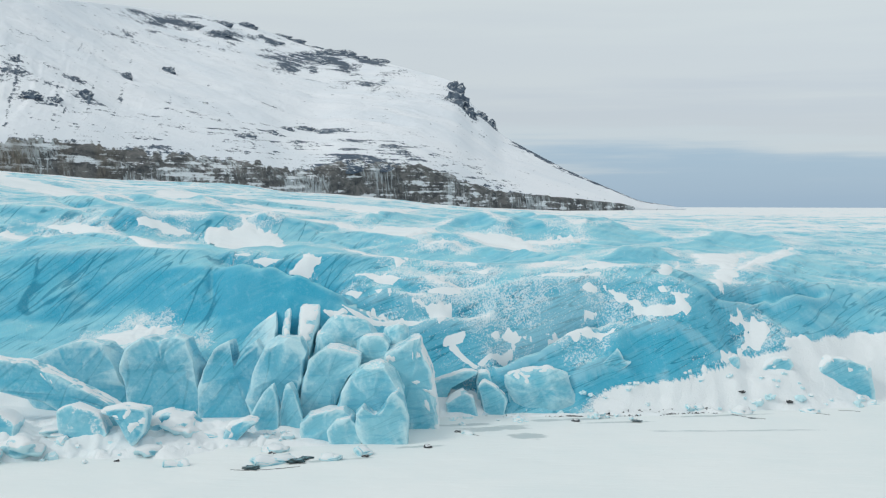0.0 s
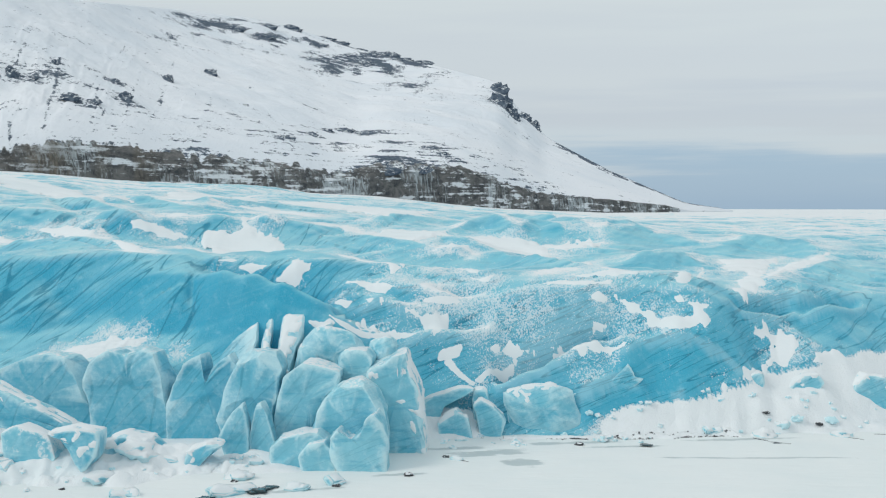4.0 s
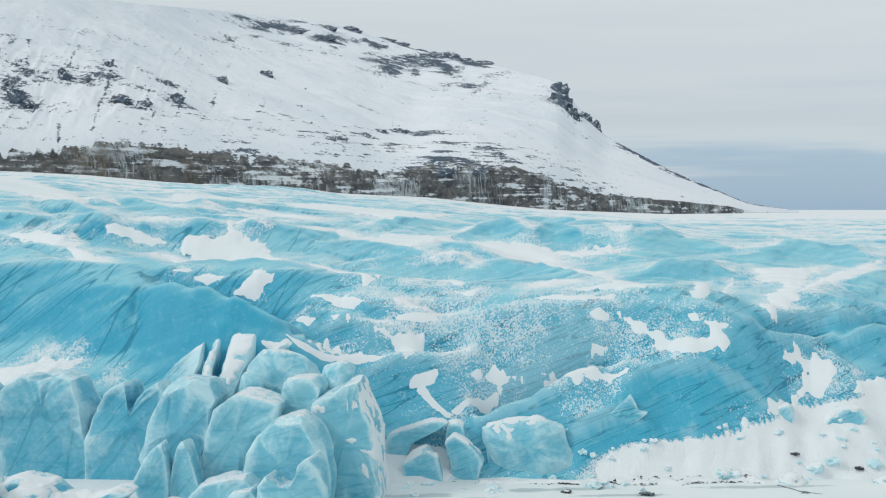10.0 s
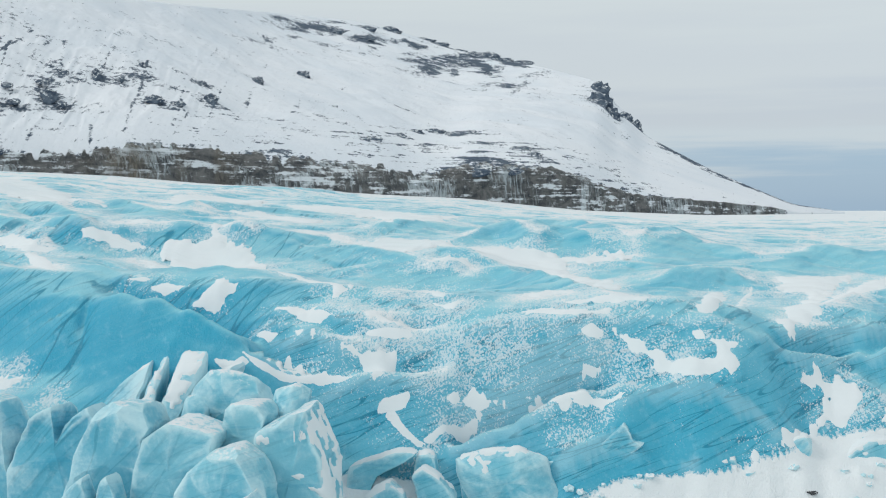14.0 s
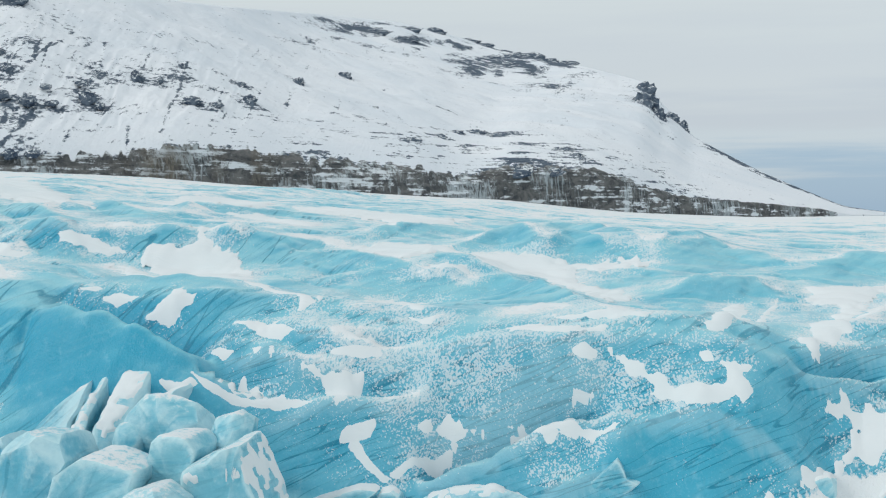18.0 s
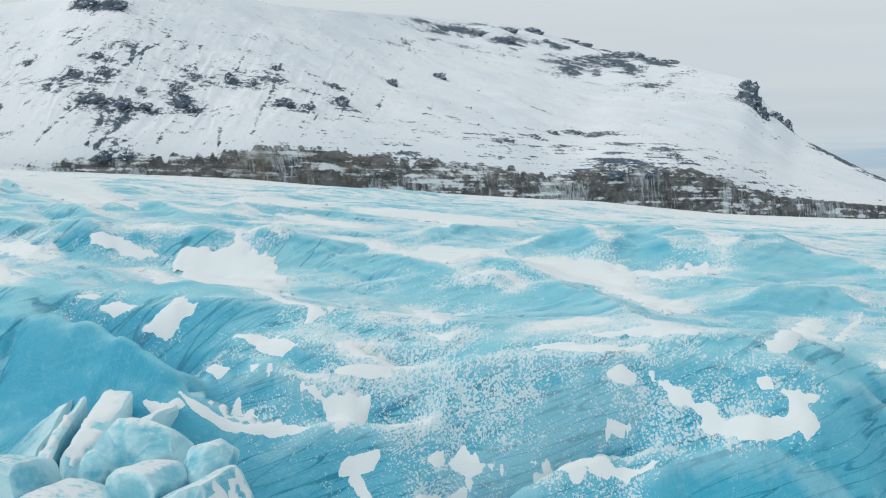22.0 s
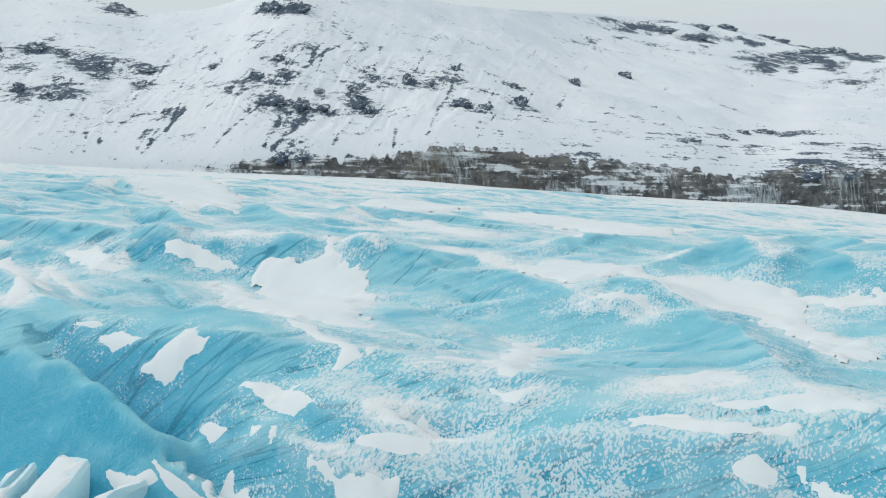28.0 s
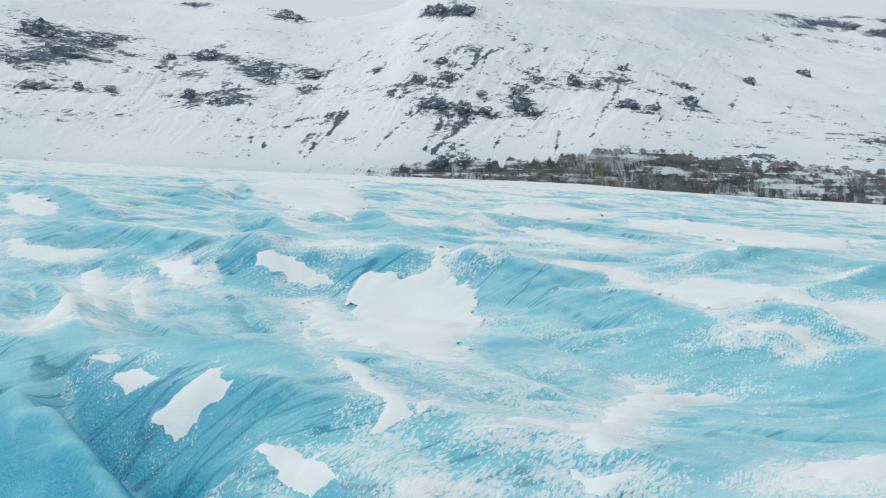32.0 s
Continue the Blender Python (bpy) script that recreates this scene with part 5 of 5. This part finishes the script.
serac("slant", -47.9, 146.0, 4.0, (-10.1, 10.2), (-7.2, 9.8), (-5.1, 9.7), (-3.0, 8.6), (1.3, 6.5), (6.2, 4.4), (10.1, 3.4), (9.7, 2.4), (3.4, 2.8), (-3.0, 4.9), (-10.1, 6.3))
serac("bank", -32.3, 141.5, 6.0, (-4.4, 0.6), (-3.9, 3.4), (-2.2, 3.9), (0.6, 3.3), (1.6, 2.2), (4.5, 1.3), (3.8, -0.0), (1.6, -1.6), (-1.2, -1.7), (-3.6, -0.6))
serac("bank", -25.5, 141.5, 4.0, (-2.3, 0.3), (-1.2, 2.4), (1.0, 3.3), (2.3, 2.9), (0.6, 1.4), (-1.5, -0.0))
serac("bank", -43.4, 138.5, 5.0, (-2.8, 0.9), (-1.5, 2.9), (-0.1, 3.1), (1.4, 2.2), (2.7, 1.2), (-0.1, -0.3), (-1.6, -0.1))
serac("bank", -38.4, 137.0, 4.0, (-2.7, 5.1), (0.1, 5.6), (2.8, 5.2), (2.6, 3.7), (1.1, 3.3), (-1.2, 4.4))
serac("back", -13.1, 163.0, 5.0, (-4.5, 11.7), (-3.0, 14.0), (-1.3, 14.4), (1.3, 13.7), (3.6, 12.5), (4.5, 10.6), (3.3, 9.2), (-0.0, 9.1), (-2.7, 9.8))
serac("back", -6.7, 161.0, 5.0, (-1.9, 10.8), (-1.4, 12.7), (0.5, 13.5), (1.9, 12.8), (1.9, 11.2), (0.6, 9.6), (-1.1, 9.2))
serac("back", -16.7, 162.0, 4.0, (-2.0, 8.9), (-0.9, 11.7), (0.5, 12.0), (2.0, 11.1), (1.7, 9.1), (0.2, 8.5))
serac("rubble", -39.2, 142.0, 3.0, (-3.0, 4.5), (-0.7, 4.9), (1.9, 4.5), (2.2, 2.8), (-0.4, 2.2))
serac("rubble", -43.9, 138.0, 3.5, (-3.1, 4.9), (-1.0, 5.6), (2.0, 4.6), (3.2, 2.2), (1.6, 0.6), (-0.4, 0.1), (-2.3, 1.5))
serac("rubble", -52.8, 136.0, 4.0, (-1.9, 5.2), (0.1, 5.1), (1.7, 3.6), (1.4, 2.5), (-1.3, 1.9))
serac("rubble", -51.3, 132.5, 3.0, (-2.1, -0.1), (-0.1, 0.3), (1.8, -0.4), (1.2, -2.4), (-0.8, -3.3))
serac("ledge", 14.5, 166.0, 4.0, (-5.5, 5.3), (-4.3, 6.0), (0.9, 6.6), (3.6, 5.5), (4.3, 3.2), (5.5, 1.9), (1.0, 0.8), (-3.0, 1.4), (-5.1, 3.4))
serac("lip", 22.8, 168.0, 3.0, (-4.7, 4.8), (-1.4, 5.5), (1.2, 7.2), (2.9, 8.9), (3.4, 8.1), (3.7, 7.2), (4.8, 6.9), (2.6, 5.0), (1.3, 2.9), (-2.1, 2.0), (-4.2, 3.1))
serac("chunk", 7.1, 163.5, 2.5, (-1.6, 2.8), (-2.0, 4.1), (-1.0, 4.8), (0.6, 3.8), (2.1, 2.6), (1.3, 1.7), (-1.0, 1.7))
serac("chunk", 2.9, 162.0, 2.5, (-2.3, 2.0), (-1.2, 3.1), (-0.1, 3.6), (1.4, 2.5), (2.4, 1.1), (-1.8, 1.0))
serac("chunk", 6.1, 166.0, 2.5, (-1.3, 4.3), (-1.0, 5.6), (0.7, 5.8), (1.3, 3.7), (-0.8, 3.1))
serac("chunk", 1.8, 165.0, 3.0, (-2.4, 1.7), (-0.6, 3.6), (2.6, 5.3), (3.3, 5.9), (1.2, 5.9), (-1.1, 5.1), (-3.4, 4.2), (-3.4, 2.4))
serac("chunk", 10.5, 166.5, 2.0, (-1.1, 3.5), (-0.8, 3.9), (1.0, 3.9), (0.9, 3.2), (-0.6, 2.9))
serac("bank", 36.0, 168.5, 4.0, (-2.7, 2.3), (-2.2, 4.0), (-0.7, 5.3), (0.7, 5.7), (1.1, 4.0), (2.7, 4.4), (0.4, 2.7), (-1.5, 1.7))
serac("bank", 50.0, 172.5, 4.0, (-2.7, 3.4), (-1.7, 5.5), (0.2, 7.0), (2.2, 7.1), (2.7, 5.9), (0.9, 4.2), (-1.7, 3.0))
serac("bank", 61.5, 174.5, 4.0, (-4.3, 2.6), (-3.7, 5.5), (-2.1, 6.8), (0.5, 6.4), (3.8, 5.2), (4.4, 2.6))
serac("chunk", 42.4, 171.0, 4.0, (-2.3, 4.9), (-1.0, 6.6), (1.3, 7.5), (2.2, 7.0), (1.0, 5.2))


def ice_wall(kind, mat, reach, ragged, *stations):
    """A slab of ice between crevasses, running back from the front: stations of (back, left edge, right edge, height of the left and of the right rim)."""
    st = np.array(stations, float)
    at = np.linspace(0, 1, 15)
    cols = [np.interp(at, np.linspace(0, 1, len(st)), st[:, k]) for k in range(5)]
    bm = bmesh.new()
    rows = []
    for i, (y, xl, xr, zl, zr) in enumerate(zip(*cols)):
        w, mid = xr - xl, 0.5 * (zl + zr)
        b = min(0.22, 0.2 * w)
        shape = [(xl + 0.4, 1.0), (xl + 0.25, mid - 5), (xl + 0.05, mid - 2), (xl, zl - 0.35), (xl + b, zl - 0.04), (xl + 0.35 * w, 0.65 * zl + 0.35 * zr + 0.06), (xl + 0.65 * w, 0.35 * zl + 0.65 * zr + 0.06),
                 (xr - b, zr - 0.04), (xr, zr - 0.35), (xr - 0.12, mid - 2), (xr - 0.35, mid - 5), (xr - 0.5, 1.0)]
        ring = []
        for j, (x, z) in enumerate(shape):
            p = Vector((x, y, z))
            n = noise.noise_vector(p * 0.5) + 0.4 * noise.noise_vector(p * 1.7)
            ring.append(bm.verts.new(p + Vector((0.28 * n.x, 0.3 * n.y, 0.16 * n.z))))
        rows.append(ring)
    for a, b in zip(rows, rows[1:]):
        for j in range(11):
            bm.faces.new((a[j], a[j + 1], b[j + 1], b[j]))
    for end in (rows[0], rows[-1]):
        for j in range(5):
            bm.faces.new((end[j], end[j + 1], end[10 - j], end[11 - j]))
    bmesh.ops.recalc_face_normals(bm, faces=bm.faces)
    for e in bm.edges:
        if len(e.link_faces) == 2 and e.calc_face_angle(0) > 0.7:
            e.smooth = False
    name, label = SAY[kind]
    ob = new(name)
    caps = snow_cover(bm, Vector((0, 0, 1)), reach, stations[0][0], ragged)
    part("ice_body", bm, mat, ob)
    for piece in caps:
        part("snow_cap", piece, MAT_SNOW, ob, "white crust of wind-blown snow")
    return tagged(ob, label, "ice block", group="ice blocks at the glacier front")


ice_wall("fin", MAT_BLOCK, 0.62, 0.3, (162.6, -19.9, -18.9, 8.2, 7.8), (164, -20.8, -19.0, 10.8, 10.0), (167, -21.1, -18.4, 12.6, 12.4), (171, -21.4, -18.1, 14.9, 15.1))
ice_wall("fin", MAT_BLOCK, 0.80, 0.4, (162.6, -21.6, -20.4, 9.0, 8.4), (164, -23.0, -21.5, 10.4, 10.5), (167, -23.4, -22.3, 12.4, 12.4), (171, -23.6, -22.6, 14.2, 14.6))
ice_wall("fin", MAT_BLOCK, 0.85, 0.4, (165.0, -18.3, -15.3, 10.6, 10.4), (167, -18.3, -15.6, 11.7, 11.2), (169.5, -17.6, -15.1, 12.6, 13.6), (172, -17.2, -14.6, 12.9, 13.9))
ice_wall("shelf", MAT_NOSE, 0.98, 0.35, (161.5, -29.6, -22.4, 3.5, 7.6), (164, -30.0, -23.7, 5.0, 9.2), (167.5, -31.0, -24.4, 7.0, 11.3), (171, -32.0, -24.6, 9.0, 13.6), (174, -32.5, -25.0, 10.5, 14.4))


def snow_patch(line):
    """A drift of snow lying on the ice; its ragged rim dips under the ice."""
    px, py = [p[0] for p in line], [p[1] for p in line]
    gap = 0.20 if max(py) < 190 else 0.33 if max(py) < 215 else 0.5
    X, Y = np.meshgrid(np.arange(min(px) - 2, max(px) + 2, gap), np.arange(min(py) - 2, max(py) + 2, gap))
    low = smooth(196, 184, np.full(X.shape, sum(py) / len(py)))
    d = edge_distance(X, Y, line)
    broad = min(1.0, float(d.max()) / 2.0)
    far = min(2.0, max(0.6, float(d.max()) / 2.5))
    d = d + broad * ((0.45 - 0.15 * low) * fbm(X / 2.4, Y / 2.8, 71, 4) + 0.9 * fbm(X / 0.9, Y / 1.5, 72, 3) + far * (0.85 * fbm((X + 0.5 * Y) / (3.2 * far), Y / (4.0 * far), 73, 4) + 0.9 * fbm(X / 0.9, Y / (1.2 * far), 74, 3))) + 0.16 * (1 - broad) - 0.1 * broad
    inside = d > -0.9
    cells = inside[:-1, :-1] & inside[:-1, 1:] & inside[1:, 1:] & inside[1:, :-1]
    if not cells.any():
        return
    keep = np.zeros(X.shape, bool)
    for i, j in ((0, 0), (0, 1), (1, 0), (1, 1)):
        keep[i:i + cells.shape[0], j:j + cells.shape[1]] |= cells
    number = np.full(X.shape, -1)
    number[keep] = range(int(keep.sum()))
    verts = [(x, y, ice_at(x, y) + 0.30 * min(1.0, max(h, 0.0) / 2.2) + (0.10 * min(h, 0.8) if h > 0 else 0.5 * h)) for x, y, h in zip(X[keep].tolist(), Y[keep].tolist(), d[keep].tolist())]
    quad = np.stack([number[:-1, :-1], number[:-1, 1:], number[1:, 1:], number[1:, :-1]], -1)[cells]
    me = bpy.data.meshes.new("snow_patch")
    me.from_pydata(verts, [], quad.tolist())
    me.polygons.foreach_set("use_smooth", np.ones(len(me.polygons), dtype=bool))
    me.materials.append(MAT_SNOW)
    return tagged(new("snow_patch", me), "white drift of wind-packed snow lying on blue ice", "snow drift", group="snow drifts on the glacier")


for line in DRIFTS:
    snow_patch(line)


# ---- rock outcrops on the mountain ----
def outcrop(az, r, wide, tall):
    """A jagged knob of rock that breaks out of the snow slope."""
    z = float(mountain_height(np.array([az]), np.array([float(r)]))[0][0])
    a = radians(az)
    seed = az * 7.3 + r * 0.01
    if r < 1600:
        wide, tall = 0.95 * wide, 0.8 * tall
    elif az < 0:
        wide, tall = 1.2 * wide, 1.3 * tall
    bm = bmesh.new()
    bmesh.ops.create_icosphere(bm, subdivisions=3, radius=1.0)
    for v in bm.verts:
        c = v.co.copy()
        n = noise.fractal(Vector((c.x * 2.6 + seed, c.y * 2.2, c.z * 3.0)), 0.5, 2.3, 5)
        step = math.floor((c.z + 0.25 * n) * 3) / 3
        v.co = Vector((c.x * (1 + 0.42 * n), c.y * (1 + 0.25 * n), 0.5 * c.z + 0.5 * step + 0.16 * n))
        deep = tall * 0.7 + 3
        v.co = Vector((v.co.x * wide * 0.42, v.co.y * deep, v.co.z * tall * 0.34 + v.co.y * deep * 0.55 - 0.12 * tall))
    ob = part("rock_outcrop", bm, MAT_ROCK, shade=False)
    ob.matrix_world = pose(O_X - r * math.sin(a), O_Y + r * math.cos(a), z, 0, 0, az)
    return tagged(ob, "dark rock outcrop breaking through the mountain snow", "rock outcrop", group="rock outcrops on the mountain")


for row in ROCKS:
    outcrop(*row)


# ---- shore: stones, broken ice and cracks on the frozen lake ----
def lump(name, x, y, size, mat, label, category, group, squash=0.6, seed=0.0, sharp=0.5, level=2, soft=False):
    bm = bmesh.new()
    bmesh.ops.create_icosphere(bm, subdivisions=level, radius=1.0)
    for v in bm.verts:
        n = noise.fractal(v.co * 1.3 + Vector((seed, seed * 0.7, 0)), 0.8, 2.1, 3)
        v.co *= 1 + sharp * n
        v.co = Vector((v.co.x * size, v.co.y * size * 0.9, v.co.z * size * squash))
    ob = part(name, bm, mat, shade=soft)
    ob.location, ob.rotation_euler = (x, y, max(ice_at(x, y), 0.0) + 0.15 * size), (0, 0, seed)
    return tagged(ob, label, category, group=group)


def stone_material(name="dark_wet_stone", low=1.25, high=1.40):
    mat, k = material(name)
    pos = k["position"]
    up = k["node"]("ShaderNodeSeparateXYZ", i0=k["normal"]).outputs["Z"]
    bits = k["noise"](pos, 2.0, 5, 0.65)
    stone = k["mix"](bits, (0.02, 0.025, 0.03), (0.08, 0.085, 0.09))
    k["put"](Base_Color=k["mix"](k["step"](k["math"]("MULTIPLY_ADD", bits, 0.8, up), low, high), stone, SNOW), Roughness=0.8, Normal=k["bump"](bits, 0.7, 0.15))
    return mat


MAT_STONE = stone_material()
random.seed(7)
for x, y, size in ((18.5, 158.5, 0.55), (2.0, 150.5, 0.5), (3.2, 149.8, 0.4), (-9.2, 135.8, 0.5), (-38.0, 133.0, 0.35), (44.0, 168.0, 0.5), (51.0, 168.0, 0.6), (-20.5, 137.2, 0.5), (-1.8, 141.0, 0.6)):
    lump("shore_stone", x, y, size, MAT_STONE, "dark wet stone on the snowy lake ice", "stone", "stones on the lake ice", 0.45, x)
for n in range(230):
    x = random.choice((12.0, 17.0, 24.0, 27.0, 30.0, 33.0, 36.0)) + random.gauss(0, 2.2)
    y = 162.4 + 0.13 * (x - 14) + random.gauss(0, 0.35)
    lump("moraine_stone", x, y, random.uniform(0.06, 0.2), MAT_STONE, "small dark moraine stone at the glacier foot", "stone", "moraine stones along the glacier foot", 0.55, n * 1.7)


def moraine_ridge(*points):
    """A low berm of dirty ice and grit along the foot of the ice."""
    bm = bmesh.new()
    rows = []
    for (ax, ay), (bx, by) in zip(points, points[1:]):
        for i in range(int(math.dist((ax, ay), (bx, by)) / 0.35)):
            f = i * 0.35 / math.dist((ax, ay), (bx, by))
            p = Vector((ax + (bx - ax) * f, ay + (by - ay) * f, 0))
            p.y += 0.5 * noise.noise(p * 0.5)
            ring = []
            for v, h in ((-0.9, -0.3), (-0.6, 0.12), (-0.25, 0.3), (0.05, 0.38), (0.4, 0.3), (0.75, 0.2), (1.1, -0.3)):
                q = Vector((p.x, p.y + v * (0.8 + 0.5 * noise.noise(p * 0.35)), 0))
                n = noise.noise_vector(q * 2.2 + Vector((0, 0, h * 3)))
                ring.append(bm.verts.new(q + Vector((0.15 * n.x, 0.15 * n.y, max(ice_at(q.x, q.y), 0.0) + h * (0.75 + 0.7 * noise.noise(p * 0.8)) + 0.18 * n.z))))
            rows.append(ring)
    for a, b in zip(rows, rows[1:]):
        for j in range(6):
            bm.faces.new((a[j], a[j + 1], b[j + 1], b[j]))
    bmesh.ops.recalc_face_normals(bm, faces=bm.faces)
    return tagged(part("moraine_ridge", bm, MAT_GRIT), "low berm of dark grit and dirty ice at the glacier foot", "moraine", group="moraine berms at the glacier foot")


MAT_GRIT = stone_material("dirty_moraine_grit", 0.98, 1.12)
moraine_ridge((9.0, 161.3), (16.0, 162.6), (23.0, 163.4))
moraine_ridge((24.0, 163.6), (31.0, 164.2), (38.0, 165.2), (40.5, 164.6))


def front_line(x):
    return float(curve(x, (-66, 135), (-40, 139.5), (-20, 145), (0, 157), (15, 163), (45, 169), (66, 175)))


for n in range(16):
    x = random.uniform(-66, -16) if n < 14 else random.uniform(38, 66)
    y = front_line(x) + random.uniform(-6.5, 2.5)
    size = random.uniform(1.1, 2.7)
    lump("ice_boulder", x, y, size, MAT_CAPPED, "snow-covered blue ice boulder on the lake shore", "ice boulder", "snowy ice boulders along the shore", random.uniform(0.35, 0.6), n * 1.3, 0.5, 3, True)
for n in range(150):
    x = random.choice((random.uniform(-66, -18), random.uniform(-66, -18), random.uniform(0, 30), random.uniform(40, 66)))
    y = front_line(x) + random.gauss(-1.0, 2.2)
    big = random.uniform(0.2, 0.5) if random.random() < 0.8 else random.uniform(0.5, 1.0)
    lump("ice_fragment", x, y, big, MAT_CAPPED if random.random() < 0.7 else MAT_BLOCK, "snow-dusted fragment of blue ice on the shore", "ice fragment", "ice fragments along the shore", 0.7, n * 0.9, 0.7)


# ---- broken lake ice: a tipped slab over dark water, and cracks ----
def water_material():
    mat, k = material("dark_meltwater")
    murk = k["noise"](k["position"], 1.2, 4, 0.6)
    k["put"](Base_Color=k["mix"](murk, (0.01, 0.035, 0.045), (0.04, 0.09, 0.10)), Roughness=0.12)
    return mat


MAT_WATER = water_material()
for n, (x, y, size) in enumerate(((-21.6, 129.4, 0.9), (-17.2, 133.0, 1.3), (-16.0, 134.6, 0.8), (43.5, 160.5, 0.6), (27.0, 158.4, 0.7))):
    lump("water_hole", x, y, size, MAT_WATER, "dark meltwater hole in the snowy lake ice", "water hole", "meltwater holes in the lake ice", 0.10, n * 2.1, 0.8, 3, True)


def crack(points, wide):
    """A thin open crack in the lake ice, as a low ragged ridge of wet dark ice."""
    bm = bmesh.new()
    line = []
    for (ax, ay), (bx, by) in zip(points, points[1:]):
        for i in range(8):
            f = i / 8
            line.append(Vector((ax + (bx - ax) * f, ay + (by - ay) * f, 0)))
    line = [p + 0.35 * noise.noise_vector(p * 0.6) for p in line]
    rows = []
    for i, p in enumerate(line):
        along = (line[min(i + 1, len(line) - 1)] - line[max(i - 1, 0)]).normalized()
        side = Vector((-along.y, along.x, 0)) * wide * (0.3 + 0.7 * math.sin(math.pi * (i + 0.5) / len(line))) * random.uniform(0.5, 1.2)
        h = float(lake_height(np.array([p.x]), np.array([p.y]))[0]) + 0.02
        rows.append([bm.verts.new((q.x, q.y, h + dz)) for q, dz in ((p - side, -0.25), (p - 0.6 * side, 0.01), (p + 0.6 * side, 0.02), (p + side, -0.25))])
    for a, b in zip(rows, rows[1:]):
        for i in range(3):
            bm.faces.new((a[i], a[i + 1], b[i + 1], b[i]))
    bmesh.ops.recalc_face_normals(bm, faces=bm.faces)
    return tagged(part("lake_crack", bm, MAT_STONE), "narrow dark crack across the snowy lake ice", "ice crack", group="cracks in the lake ice")


for points, wide in ((((41.5, 163.5), (43.0, 161.0), (45.5, 159.5)), 0.22), (((52.0, 165.5), (54.0, 164.0), (55.5, 162.5)), 0.22), (((2.5, 149.5), (5.0, 147.8)), 0.22), (((-24.0, 128.6), (-20.0, 129.0), (-16.0, 131.0)), 0.3), (((58.0, 167.0), (61.0, 166.0)), 0.2)):
    crack(points, wide)


def tipped_slab(x, y, long, deep, thick, turn, tilt):
    bm = bmesh.new()
    bmesh.ops.create_cube(bm, size=1.0)
    bmesh.ops.scale(bm, vec=(long, deep, thick), verts=bm.verts)
    bmesh.ops.bevel(bm, geom=bm.edges[:], offset=0.12 * thick + 0.05, segments=2, affect="EDGES")
    bmesh.ops.subdivide_edges(bm, edges=bm.edges[:], cuts=3, use_grid_fill=True)
    for v in bm.verts:
        v.co += 0.3 * noise.noise_vector(v.co * 0.7 + Vector((x, y, 0)))
    ob = new("ice_slab")
    ob.matrix_world = pose(x, y, max(ice_at(x, y), 0) + 0.45 * thick, tilt, 4, turn)
    caps = snow_cover(bm, Vector((0, 0, 1)), 0.75, x, 0.4)
    part("ice_body", bm, MAT_BLOCK, ob)
    for piece in caps:
        part("snow_cap", piece, MAT_SNOW, ob, "white crust of wind-blown snow")
    return tagged(ob, "tipped slab of lake ice over dark meltwater", "ice slab", group="tipped slabs of lake ice")


for row in ((-19.6, 132.0, 5.5, 1.6, 0.7, 38, 24), (-13.2, 134.0, 2.6, 1.4, 0.5, -10, 14), (-30.5, 130.5, 3.0, 1.5, 0.5, 20, 18), (-9.5, 136.8, 2.2, 1.5, 0.9, 60, 30), (3.4, 148.9, 1.6, 0.8, 0.4, -30, 16), (36.5, 165.6, 2.6, 1.2, 0.6, 20, 25)):
    tipped_slab(*row)
